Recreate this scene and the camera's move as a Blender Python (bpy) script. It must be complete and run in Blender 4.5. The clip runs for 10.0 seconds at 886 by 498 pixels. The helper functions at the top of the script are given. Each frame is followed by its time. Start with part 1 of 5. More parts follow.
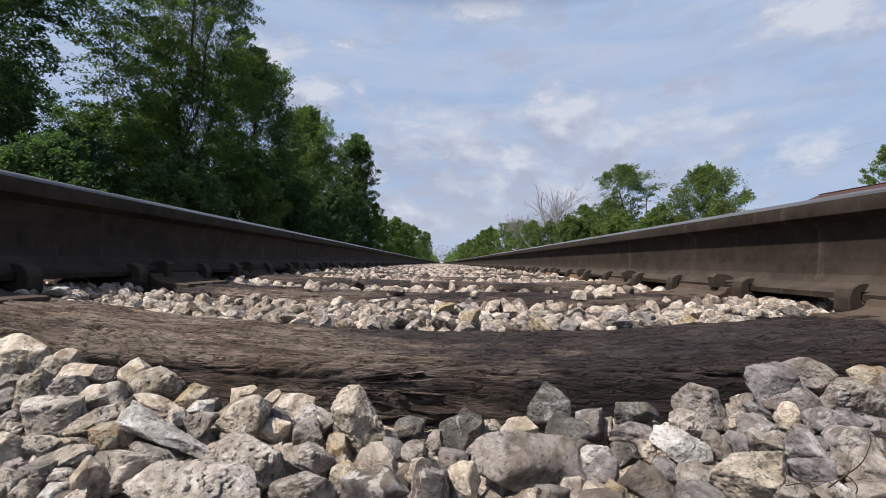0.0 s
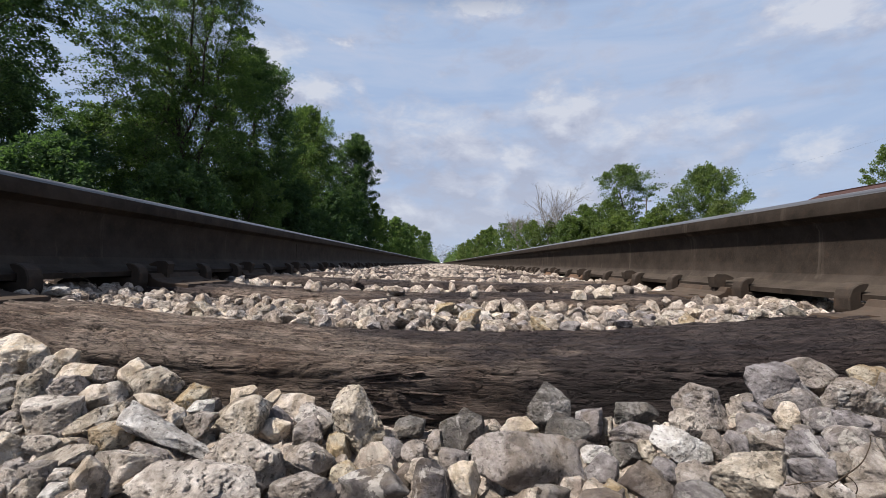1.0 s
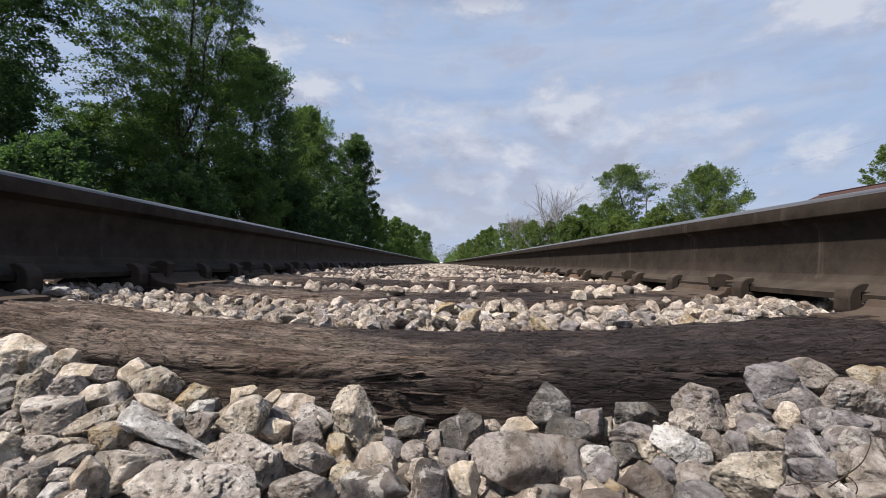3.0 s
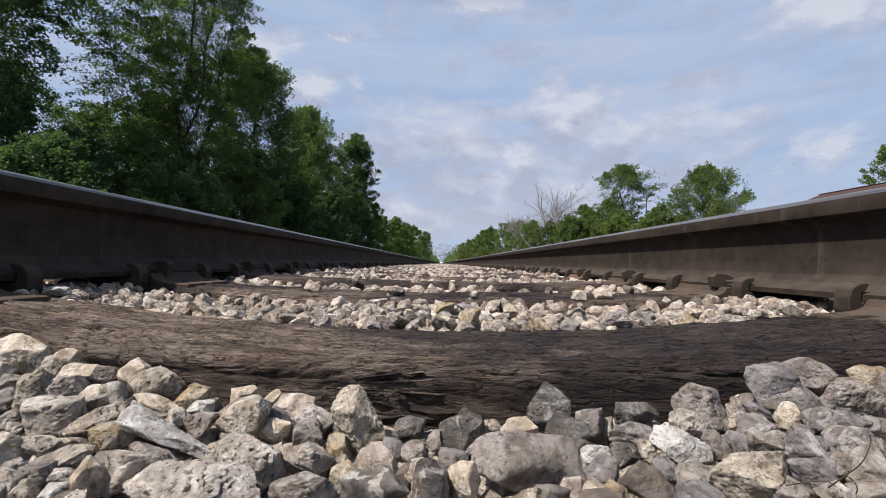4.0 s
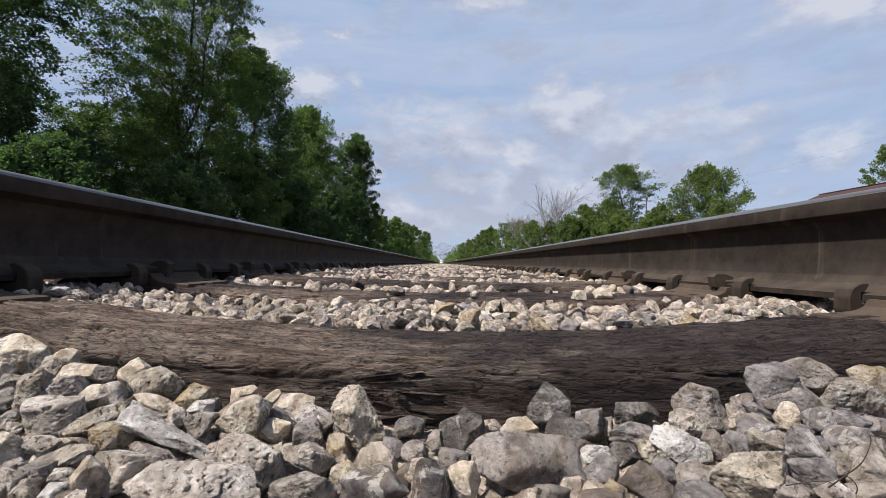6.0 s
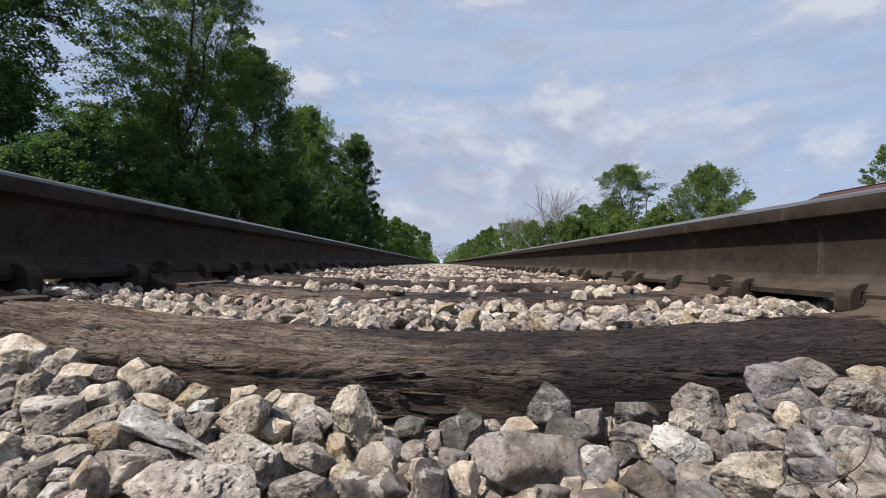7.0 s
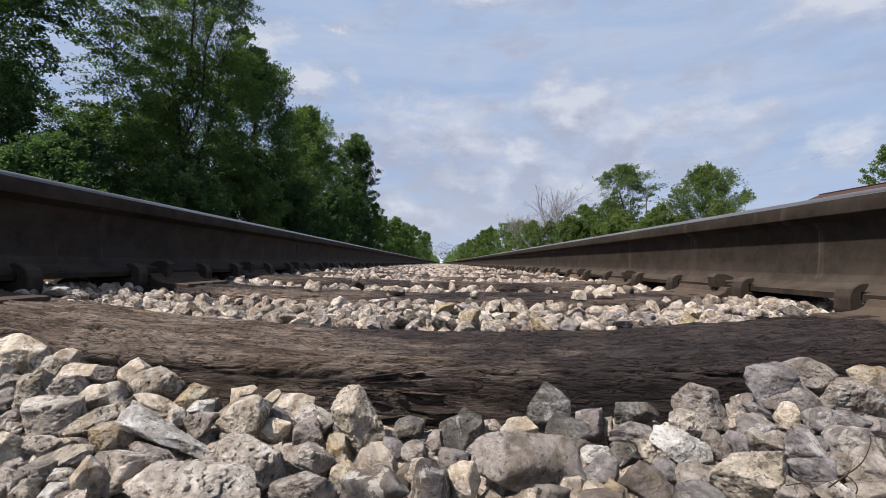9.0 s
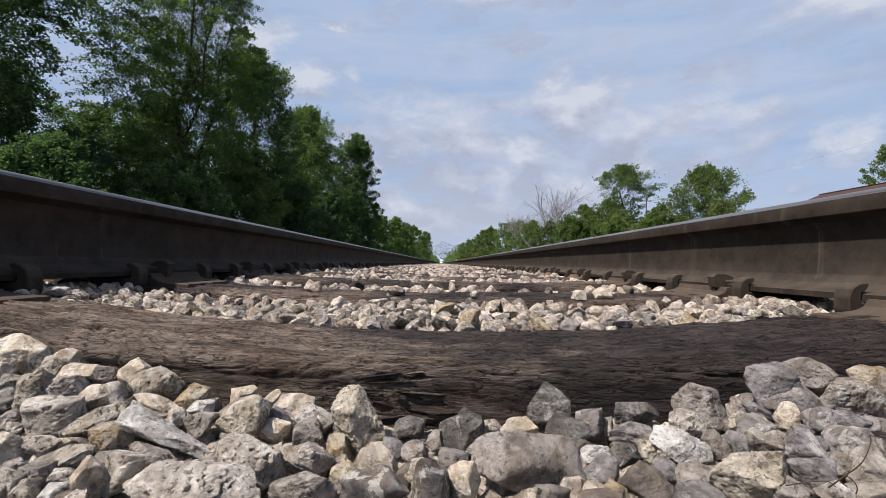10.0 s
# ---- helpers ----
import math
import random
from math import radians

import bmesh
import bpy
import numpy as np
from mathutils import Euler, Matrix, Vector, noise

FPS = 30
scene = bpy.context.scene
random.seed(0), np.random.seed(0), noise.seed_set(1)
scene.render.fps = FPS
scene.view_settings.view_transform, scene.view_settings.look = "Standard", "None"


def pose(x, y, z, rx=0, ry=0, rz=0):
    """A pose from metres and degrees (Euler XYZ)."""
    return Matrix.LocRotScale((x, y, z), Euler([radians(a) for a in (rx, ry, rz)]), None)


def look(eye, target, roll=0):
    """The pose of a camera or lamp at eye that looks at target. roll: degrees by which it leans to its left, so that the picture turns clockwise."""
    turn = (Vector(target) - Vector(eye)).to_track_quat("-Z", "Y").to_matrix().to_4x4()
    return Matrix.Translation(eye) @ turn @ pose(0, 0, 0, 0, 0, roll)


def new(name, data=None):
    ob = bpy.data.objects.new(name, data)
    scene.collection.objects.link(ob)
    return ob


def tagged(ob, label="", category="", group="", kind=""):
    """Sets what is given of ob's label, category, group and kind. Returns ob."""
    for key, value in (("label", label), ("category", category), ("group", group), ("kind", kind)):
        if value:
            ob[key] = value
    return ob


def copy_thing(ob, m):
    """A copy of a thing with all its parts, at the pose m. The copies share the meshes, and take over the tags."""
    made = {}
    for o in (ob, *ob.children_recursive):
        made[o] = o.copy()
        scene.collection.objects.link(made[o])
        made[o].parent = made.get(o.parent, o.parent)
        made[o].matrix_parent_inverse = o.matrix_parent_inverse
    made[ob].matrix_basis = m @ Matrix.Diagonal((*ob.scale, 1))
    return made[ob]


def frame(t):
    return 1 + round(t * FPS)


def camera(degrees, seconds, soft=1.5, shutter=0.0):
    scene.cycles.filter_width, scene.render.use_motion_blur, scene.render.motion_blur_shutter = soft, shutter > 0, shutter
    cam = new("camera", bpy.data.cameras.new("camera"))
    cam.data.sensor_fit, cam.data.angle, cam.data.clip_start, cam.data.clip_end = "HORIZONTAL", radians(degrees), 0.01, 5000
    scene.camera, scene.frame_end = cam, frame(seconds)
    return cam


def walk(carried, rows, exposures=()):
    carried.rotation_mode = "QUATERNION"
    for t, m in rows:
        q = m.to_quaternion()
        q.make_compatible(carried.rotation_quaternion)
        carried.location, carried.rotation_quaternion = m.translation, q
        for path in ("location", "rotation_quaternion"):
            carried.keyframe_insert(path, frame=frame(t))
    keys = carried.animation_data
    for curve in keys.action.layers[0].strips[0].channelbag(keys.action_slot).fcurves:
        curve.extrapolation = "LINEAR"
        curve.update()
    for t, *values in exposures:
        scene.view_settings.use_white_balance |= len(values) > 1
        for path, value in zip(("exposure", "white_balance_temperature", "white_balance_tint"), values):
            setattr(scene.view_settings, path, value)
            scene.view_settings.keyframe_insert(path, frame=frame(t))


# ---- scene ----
# ---- camera ----
EYE = (0.0143, 0.0, 0.0642)
cam = camera(93.03, 10.0, soft=0.65)
AIM = look(EYE, (0.0407, 9.9944, 0.3985), roll=1.32)
walk(cam, [(0.0, AIM), (10.0, AIM)], exposures=[(0.0, 0.35), (10.0, 0.35)])

# ---- sky, sun ----
SUN_FROM = Vector((-0.70, -0.42, 1.20)).normalized()
world = bpy.data.worlds.new("sky")
scene.world = world
world.use_nodes = True
wn = world.node_tree.nodes
sky = wn.new("ShaderNodeTexSky")
sky.sky_type = "NISHITA"
sky.sun_disc = False
sky.sun_elevation = math.asin(SUN_FROM.z)
sky.sun_rotation = math.atan2(SUN_FROM.x, SUN_FROM.y) % (2 * math.pi)
sky.air_density, sky.dust_density, sky.ozone_density = 1.0, 1.6, 1.2
wn["Background"].inputs[1].default_value = 0.085
world.node_tree.links.new(sky.outputs[0], wn["Background"].inputs[0])
sun = new("sun", bpy.data.lights.new("sun", "SUN"))
sun.data.energy, sun.data.angle, sun.data.color = 5.0, radians(1.2), (1.0, 0.935, 0.88)
sun.matrix_world = look(SUN_FROM * 50, (0, 0, 0))


# ---- materials ----
class Nodes:
    """Short hand for one material's node tree."""

    def __init__(self, name):
        self.mat = bpy.data.materials.new(name)
        self.mat.use_nodes = True
        self.tree = self.mat.node_tree
        self.bsdf = self.tree.nodes["Principled BSDF"]

    def add(self, kind, **values):
        n = self.tree.nodes.new(kind)
        for k, v in values.items():
            n.inputs[k.replace("_", " ")].default_value = v
        return n

    def link(self, a, b):
        self.tree.links.new(a, b)

    def coords(self, scale=(1, 1, 1), shift=None):
        c = self.add("ShaderNodeTexCoord")
        m = self.add("ShaderNodeMapping", Scale=scale)
        self.link(c.outputs["Object"], m.inputs["Vector"])
        if shift is not None:
            self.link(shift, m.inputs["Location"])
        return m.outputs[0]

    def noise(self, vec, scale, detail=5.0, rough=0.6, warp=0.0):
        n = self.add("ShaderNodeTexNoise", Scale=scale, Detail=detail, Roughness=rough, Distortion=warp)
        self.link(vec, n.inputs["Vector"])
        return n.outputs["Fac"]

    def ramp(self, fac, stops):
        r = self.add("ShaderNodeValToRGB")
        while len(r.color_ramp.elements) < len(stops):
            r.color_ramp.elements.new(0.5)
        for e, (p, c) in zip(r.color_ramp.elements, stops):
            e.position = p
            e.color = (*c, 1) if len(c) == 3 else c
        self.link(fac, r.inputs["Fac"])
        return r.outputs["Color"]

    def mix(self, fac, a, b, how="MIX"):
        n = self.tree.nodes.new("ShaderNodeMix")
        n.data_type, n.blend_type = "RGBA", how
        for v, k in ((fac, 0), (a, 6), (b, 7)):
            if isinstance(v, bpy.types.NodeSocket):
                self.link(v, n.inputs[k])
            else:
                n.inputs[k].default_value = (*v, 1) if isinstance(v, tuple) else v
        return n.outputs[2]

    def math(self, how, a, b=0.5):
        n = self.tree.nodes.new("ShaderNodeMath")
        n.operation = how
        for v, k in ((a, 0), (b, 1)):
            if isinstance(v, bpy.types.NodeSocket):
                self.link(v, n.inputs[k])
            else:
                n.inputs[k].default_value = v
        return n.outputs[0]

    def bump(self, height, strength, distance, after=None):
        b = self.add("ShaderNodeBump", Strength=strength, Distance=distance)
        self.link(height, b.inputs["Height"])
        if after is not None:
            self.link(after, b.inputs["Normal"])
        return b.outputs[0]

    def done(self, colour, rough, normal=None, metal=0.0, spec=0.3):
        for v, k in ((colour, "Base Color"), (rough, "Roughness"), (normal, "Normal"), (metal, "Metallic"), (spec, "Specular IOR Level")):
            if v is None:
                continue
            if isinstance(v, bpy.types.NodeSocket):
                self.link(v, self.bsdf.inputs[k])
            else:
                self.bsdf.inputs[k].default_value = (*v, 1) if isinstance(v, tuple) else v
        return self.mat


def stone_material(name, low, mid, high, island=False, pits=1.0):
    """Crushed limestone: mottled, dusty, with pits; each stone a little different."""
    n = Nodes(name)
    if island:
        rnd = n.add("ShaderNodeNewGeometry").outputs["Random Per Island"]
    else:
        rnd = n.add("ShaderNodeObjectInfo").outputs["Random"]
    c = n.add("ShaderNodeTexCoord")
    g = n.add("ShaderNodeNewGeometry")
    sh = n.add("ShaderNodeVectorMath")
    sh.operation = "MULTIPLY_ADD"
    sh.inputs[1].default_value = (1, 1, 1)
    comb = n.add("ShaderNodeCombineXYZ")
    for k in range(3):
        n.link(n.math("MULTIPLY", rnd, 3.0 + 2 * k), comb.inputs[k])
    n.link(g.outputs["Position"], sh.inputs[0])
    n.link(comb.outputs[0], sh.inputs[2])
    p = sh.outputs[0]
    big = n.noise(p, 55.0, 4.0, 0.62, 0.6)
    fine = n.noise(p, 330.0, 5.0, 0.7)
    colour = n.ramp(big, [(0.38, low), (0.5, mid), (0.60, high)])
    colour = n.mix(n.math("MULTIPLY", n.math("GREATER_THAN", fine, 0.62), 0.22), colour, (0.09, 0.08, 0.07))
    mid = n.noise(p, 165.0, 4.0, 0.65)
    colour = n.mix(1.0, colour, n.ramp(mid, [(0.36, (1 - 0.24 * pits, 1 - 0.25 * pits, 1 - 0.26 * pits)), (0.5, (1.06, 1.06, 1.06)), (0.64, (1.07 + 0.24 * pits,) * 3)]), "MULTIPLY")
    chalk = n.ramp(n.noise(p, 34.0, 6.0, 0.7, 1.2), [(0.56, (0, 0, 0)), (0.595, (1, 1, 1))])
    some = n.ramp(rnd, [(0.35, (0.15, 0.15, 0.15)), (0.65, (0.85, 0.85, 0.85))])
    colour = n.mix(n.math("MULTIPLY", chalk, some), colour, (0.52, 0.50, 0.475))
    warm = n.ramp(n.noise(p, 24.0, 4.0, 0.6, 0.8), [(0.50, (0, 0, 0)), (0.66, (1, 1, 1))])
    colour = n.mix(n.math("MULTIPLY", warm, 0.32), colour, (0.30, 0.235, 0.155))
    grey = n.ramp(n.noise(p, 30.0, 6.0, 0.68, 0.5), [(0.55, (0, 0, 0)), (0.62, (1, 1, 1))])
    colour = n.mix(n.math("MULTIPLY", grey, 0.42), colour, (0.125, 0.112, 0.105))
    if island:
        tone = n.ramp(rnd, [(0.0, (0.34, 0.33, 0.33)), (0.18, (0.62, 0.58, 0.53)), (0.45, (0.92, 0.88, 0.80)), (0.75, (1.08, 1.0, 0.88)), (1.0, (1.25, 1.22, 1.16))])
        colour = n.mix(1.0, colour, tone, "MULTIPLY")
    else:
        drift = n.ramp(n.math("FRACT", n.math("MULTIPLY", rnd, 7.3)), [(0.0, (0.90, 0.88, 0.88)), (0.35, (0.98, 0.97, 0.96)), (0.7, (1.06, 1.04, 1.0)), (1.0, (1.14, 1.12, 1.08))])
        colour = n.mix(1.0, colour, drift, "MULTIPLY")
    vor = n.add("ShaderNodeTexVoronoi", Scale=260.0)
    n.link(p, vor.inputs["Vector"])
    dent = n.ramp(vor.outputs["Distance"], [(0.0, (0, 0, 0)), (0.42, (1, 1, 1))])
    holes = n.ramp(n.math("ADD", n.noise(p, 290.0, 2.0, 0.5), n.math("MULTIPLY", n.noise(p, 60.0, 2.0, 0.5), 0.5)), [(0.585, (1, 1, 1)), (0.635, (0, 0, 0))])
    # The dark of the pits is put into the colour, besides their bump.
    colour = n.mix(n.math("MULTIPLY", holes, 0.60 * min(1.0, pits)), colour, (0.085, 0.072, 0.058))
    nb = n.bump(n.noise(p, 95.0, 8.0, 0.76), 0.45 + 0.30 * pits, 0.009)
    nb = n.bump(mid, 0.30 * pits, 0.004, nb)
    nb = n.bump(dent, 0.35 * pits, 0.003, nb)
    nb = n.bump(holes, 0.8 * pits, -0.003, nb)
    nb = n.bump(fine, 0.6, 0.002, nb)
    return n.done(colour, 0.9, nb, spec=0.2)


STONE = {
    "c": stone_material("stone_cream", (0.411, 0.343, 0.259), (0.578, 0.502, 0.408), (0.666, 0.601, 0.524), pits=0.7),
    "k": stone_material("stone_buff_grey", (0.231, 0.199, 0.171), (0.329, 0.293, 0.261), (0.407, 0.369, 0.344), pits=0.95),
    "g": stone_material("stone_grey", (0.163, 0.149, 0.149), (0.239, 0.223, 0.224), (0.312, 0.293, 0.297), pits=0.75),
    "h": stone_material("stone_light_grey", (0.348, 0.308, 0.272), (0.515, 0.467, 0.424), (0.621, 0.578, 0.540), pits=1.1),
    "e": stone_material("stone_buff_cream", (0.288, 0.249, 0.200), (0.433, 0.385, 0.323), (0.534, 0.486, 0.424), pits=1.1),
    "d": stone_material("stone_dark", (0.080, 0.076, 0.072), (0.152, 0.144, 0.132), (0.240, 0.228, 0.212)),
    "p": stone_material("stone_slate", (0.068, 0.062, 0.064), (0.120, 0.112, 0.114), (0.216, 0.208, 0.204), pits=0.5),
    "b": stone_material("stone_brown", (0.096, 0.078, 0.067), (0.160, 0.136, 0.117), (0.232, 0.208, 0.190), pits=0.5),
    "t": stone_material("stone_tan", (0.298, 0.223, 0.129), (0.389, 0.310, 0.207), (0.463, 0.414, 0.331)),
    "w": stone_material("stone_white", (0.405, 0.386, 0.359), (0.570, 0.552, 0.524), (0.681, 0.672, 0.653)),
}
BALLAST = stone_material("ballast_stone", (0.293, 0.252, 0.225), (0.477, 0.427, 0.393), (0.608, 0.562, 0.536), island=True)


def wood_material(name, tarred):
    """Old creosoted oak: dark, silvery where dry, flaking along the grain (x)."""
    n = Nodes(name)
    rnd = n.add("ShaderNodeObjectInfo").outputs["Random"]
    comb = n.add("ShaderNodeCombineXYZ")
    n.link(n.math("MULTIPLY", rnd, 9.0), comb.inputs[0])
    n.link(n.math("MULTIPLY", rnd, 5.0), comb.inputs[1])
    p = n.coords((1, 1, 1), comb.outputs[0])
    along = n.coords((0.11, 1, 1), comb.outputs[0])
    grain = n.noise(along, 230.0, 7.0, 0.75, 0.5)
    strip = n.noise(along, 55.0, 6.0, 0.7, 0.6)
    patch = n.noise(p, 7.0, 5.0, 0.65, 0.6)
    colour = n.ramp(strip, [(0.34, (0.060, 0.044, 0.034)), (0.5, (0.130, 0.096, 0.076)), (0.64, (0.250, 0.195, 0.155))])
    dry = n.ramp(patch, [(0.42, (0, 0, 0)), (0.60, (1, 1, 1))])
    colour = n.mix(n.math("MULTIPLY", dry, 0.66), colour, (0.305, 0.252, 0.212))
    tan = n.ramp(n.noise(along, 24.0, 4.0, 0.6), [(0.58, (0, 0, 0)), (0.68, (1, 1, 1))])
    colour = n.mix(n.math("MULTIPLY", tan, 0.38), colour, (0.20, 0.135, 0.082))
    side = n.add("ShaderNodeSeparateXYZ")
    n.link(n.coords(), side.inputs[0])
    spill = n.math("ADD", n.noise(p, 3.6, 5.0, 0.6, 0.5), n.math("MULTIPLY", side.outputs[0], 0.62 if tarred else 0.0))
    tar = n.ramp(spill, [(0.37, (0, 0, 0)), (0.57, (1, 1, 1))])
    colour = n.mix(n.math("MULTIPLY", tar, 0.86), colour, (0.027, 0.0215, 0.0238))
    crack = n.ramp(grain, [(0.36, (1, 1, 1)), (0.43, (0, 0, 0))])
    colour = n.mix(n.math("MULTIPLY", crack, 0.75), colour, (0.008, 0.006, 0.006))
    bent = n.add("ShaderNodeVectorMath")
    bent.operation = "MULTIPLY_ADD"
    drift = n.add("ShaderNodeTexNoise", Scale=26.0, Detail=4.0)
    n.link(p, drift.inputs["Vector"])
    bent.inputs[1].default_value = (0.010, 0.009, 0.009)
    n.link(drift.outputs["Color"], bent.inputs[0])
    n.link(n.coords((0.055, 1, 1), comb.outputs[0]), bent.inputs[2])
    splits = []
    for scale, wide in ((120.0, 0.055), (300.0, 0.08)):
        vo = n.add("ShaderNodeTexVoronoi", Scale=scale)
        vo.feature = "DISTANCE_TO_EDGE"
        n.link(bent.outputs[0], vo.inputs["Vector"])
        gate = n.ramp(n.noise(p, scale * 0.35, 3.0), [(0.47, (0, 0, 0)), (0.56, (1, 1, 1))])
        line = n.ramp(vo.outputs["Distance"], [(0.0, (1, 1, 1)), (wide, (0, 0, 0))])
        splits.append(n.math("MULTIPLY", line, gate))
    split = n.math("MAXIMUM", splits[0], splits[1])
    colour = n.mix(n.math("MULTIPLY", split, 0.68), colour, (0.008, 0.006, 0.006))
    fibre = n.noise(n.coords((0.07, 1, 1), comb.outputs[0]), 520.0, 4.0, 0.7, 0.3)
    colour = n.mix(1.0, colour, n.ramp(fibre, [(0.34, (0.52, 0.51, 0.50)), (0.5, (1.0, 1.0, 1.0)), (0.66, (1.5, 1.48, 1.45))]), "MULTIPLY")
    scale_tone = n.add("ShaderNodeTexVoronoi", Scale=75.0)
    n.link(bent.outputs[0], scale_tone.inputs["Vector"])
    colour = n.mix(0.55, colour, n.mix(1.0, colour, n.ramp(scale_tone.outputs["Color"], [(0.1, (0.45, 0.44, 0.44)), (0.9, (1.6, 1.55, 1.5))]), "MULTIPLY"))
    nb = n.bump(grain, 0.9, 0.009)
    nb = n.bump(split, 0.9, -0.006, nb)
    nb = n.bump(scale_tone.outputs["Color"], 0.4, 0.004, nb)
    nb = n.bump(n.noise(along, 700.0, 5.0, 0.75), 0.6, 0.002, nb)
    rough = n.ramp(tar, [(0.0, (0.88, 0.88, 0.88)), (1.0, (0.66, 0.66, 0.66))])
    return n.done(colour, rough, nb, spec=0.2)


TIMBER = wood_material("creosoted_timber", False)
TARRED = wood_material("tar_stained_timber", True)


def steel_material(name, dark, mid, rust, amount, rough, metal=0.0, streaks=True, varied=False):
    """Weathered track steel: brown scale, dust, thin vertical runs."""
    n = Nodes(name)
    p = n.coords()
    base = n.noise(p, 16.0, 7.0, 0.65)
    colour = n.ramp(base, [(0.3, dark), (0.68, mid)])
    spots = n.ramp(n.noise(p, 60.0, 5.0, 0.65, 0.5), [(0.52, (0, 0, 0)), (0.74, (1, 1, 1))])
    colour = n.mix(n.math("MULTIPLY", spots, amount), colour, rust)
    if varied:
        one = n.add("ShaderNodeObjectInfo").outputs["Random"]
        flush = n.ramp(one, [(0.38, (0, 0, 0)), (1.0, (1, 1, 1))])
        colour = n.mix(n.math("MULTIPLY", n.math("MULTIPLY", flush, base), 0.9), colour, (0.30, 0.155, 0.078))
    if streaks:
        runs = n.noise(n.coords((1, 1, 0.05)), 26.0, 5.0, 0.7)
        runs = n.ramp(runs, [(0.60, (0, 0, 0)), (0.74, (1, 1, 1))])
        colour = n.mix(n.math("MULTIPLY", runs, 0.55), colour, (0.135, 0.110, 0.088))
    facing = n.add("ShaderNodeSeparateXYZ")
    n.link(n.add("ShaderNodeNewGeometry").outputs["True Normal"], facing.inputs[0])
    dust = n.math("MULTIPLY", n.math("MAXIMUM", facing.outputs[2], 0.0), n.math("MULTIPLY", base, 0.75))
    colour = n.mix(dust, colour, (0.110, 0.090, 0.072))
    nb = n.bump(n.noise(p, 240.0, 5.0, 0.7), 0.35, 0.0012)
    nb = n.bump(n.noise(p, 38.0, 4.0), 0.25, 0.003, nb)
    return n.done(colour, rough, nb, metal=metal, spec=0.12)


RAIL_STEEL = steel_material("weathered_rail_steel", (0.0165, 0.0128, 0.0100), (0.046, 0.036, 0.0285), (0.078, 0.050, 0.034), 0.32, 0.70)
PLATE_STEEL = steel_material("rusty_plate_steel", (0.038, 0.027, 0.020), (0.080, 0.058, 0.043), (0.12, 0.066, 0.036), 0.5, 0.8, streaks=False, varied=True)
SPIKE_STEEL = steel_material("dark_spike_steel", (0.026, 0.020, 0.016), (0.062, 0.049, 0.039), (0.095, 0.056, 0.034), 0.35, 0.7, streaks=False)


def polished_material():
    n = Nodes("polished_rail_head")
    p = n.coords((1, 0.02, 1))
    worn = n.noise(p, 160.0, 4.0, 0.6)
    colour = n.ramp(worn, [(0.35, (0.17, 0.168, 0.168)), (0.65, (0.31, 0.308, 0.31))])
    return n.done(colour, 0.42, n.bump(worn, 0.1, 0.0005), metal=0.75)


POLISHED = polished_material()


def simple_material(name, low, high, scale, rough=0.85, bump=0.3, metal=0.0, stretch=(1, 1, 1)):
    n = Nodes(name)
    p = n.coords(stretch)
    a = n.noise(p, scale, 6.0, 0.65)
    b = n.noise(p, scale * 6.5, 4.0, 0.6)
    colour = n.ramp(n.math("ADD", n.math("MULTIPLY", a, 0.7), n.math("MULTIPLY", b, 0.3)), [(0.32, low), (0.68, high)])
    return n.done(colour, rough, n.bump(b, bump, 0.1 / scale), metal=metal, spec=0.25)


BARK = simple_material("grey_brown_bark", (0.030, 0.024, 0.019), (0.085, 0.068, 0.054), 9.0, stretch=(1, 1, 0.25))
DEAD_BARK = simple_material("bare_grey_bark", (0.16, 0.14, 0.125), (0.30, 0.275, 0.25), 9.0, stretch=(1, 1, 0.25))
ROOFING = simple_material("red_brown_roofing", (0.050, 0.027, 0.024), (0.085, 0.045, 0.038), 5.0)
SIDING = simple_material("tan_siding", (0.33, 0.28, 0.22), (0.46, 0.40, 0.32), 3.0)
POLE_WOOD = simple_material("weathered_pole_wood", (0.09, 0.075, 0.06), (0.2, 0.17, 0.14), 6.0, stretch=(1, 1, 0.1))
DRY_STEM = simple_material("dry_stem", (0.035, 0.025, 0.017), (0.085, 0.062, 0.042), 60.0)
WHITE_PAINT = simple_material("white_paint", (0.62, 0.62, 0.60), (0.8, 0.8, 0.78), 4.0)
LOCO_PAINT = simple_material("dark_locomotive_paint", (0.03, 0.03, 0.032), (0.07, 0.065, 0.06), 2.0, rough=0.5)
GLASS_DARK = simple_material("dark_cab_glass", (0.01, 0.012, 0.015), (0.02, 0.022, 0.026), 3.0, rough=0.15, bump=0.02)


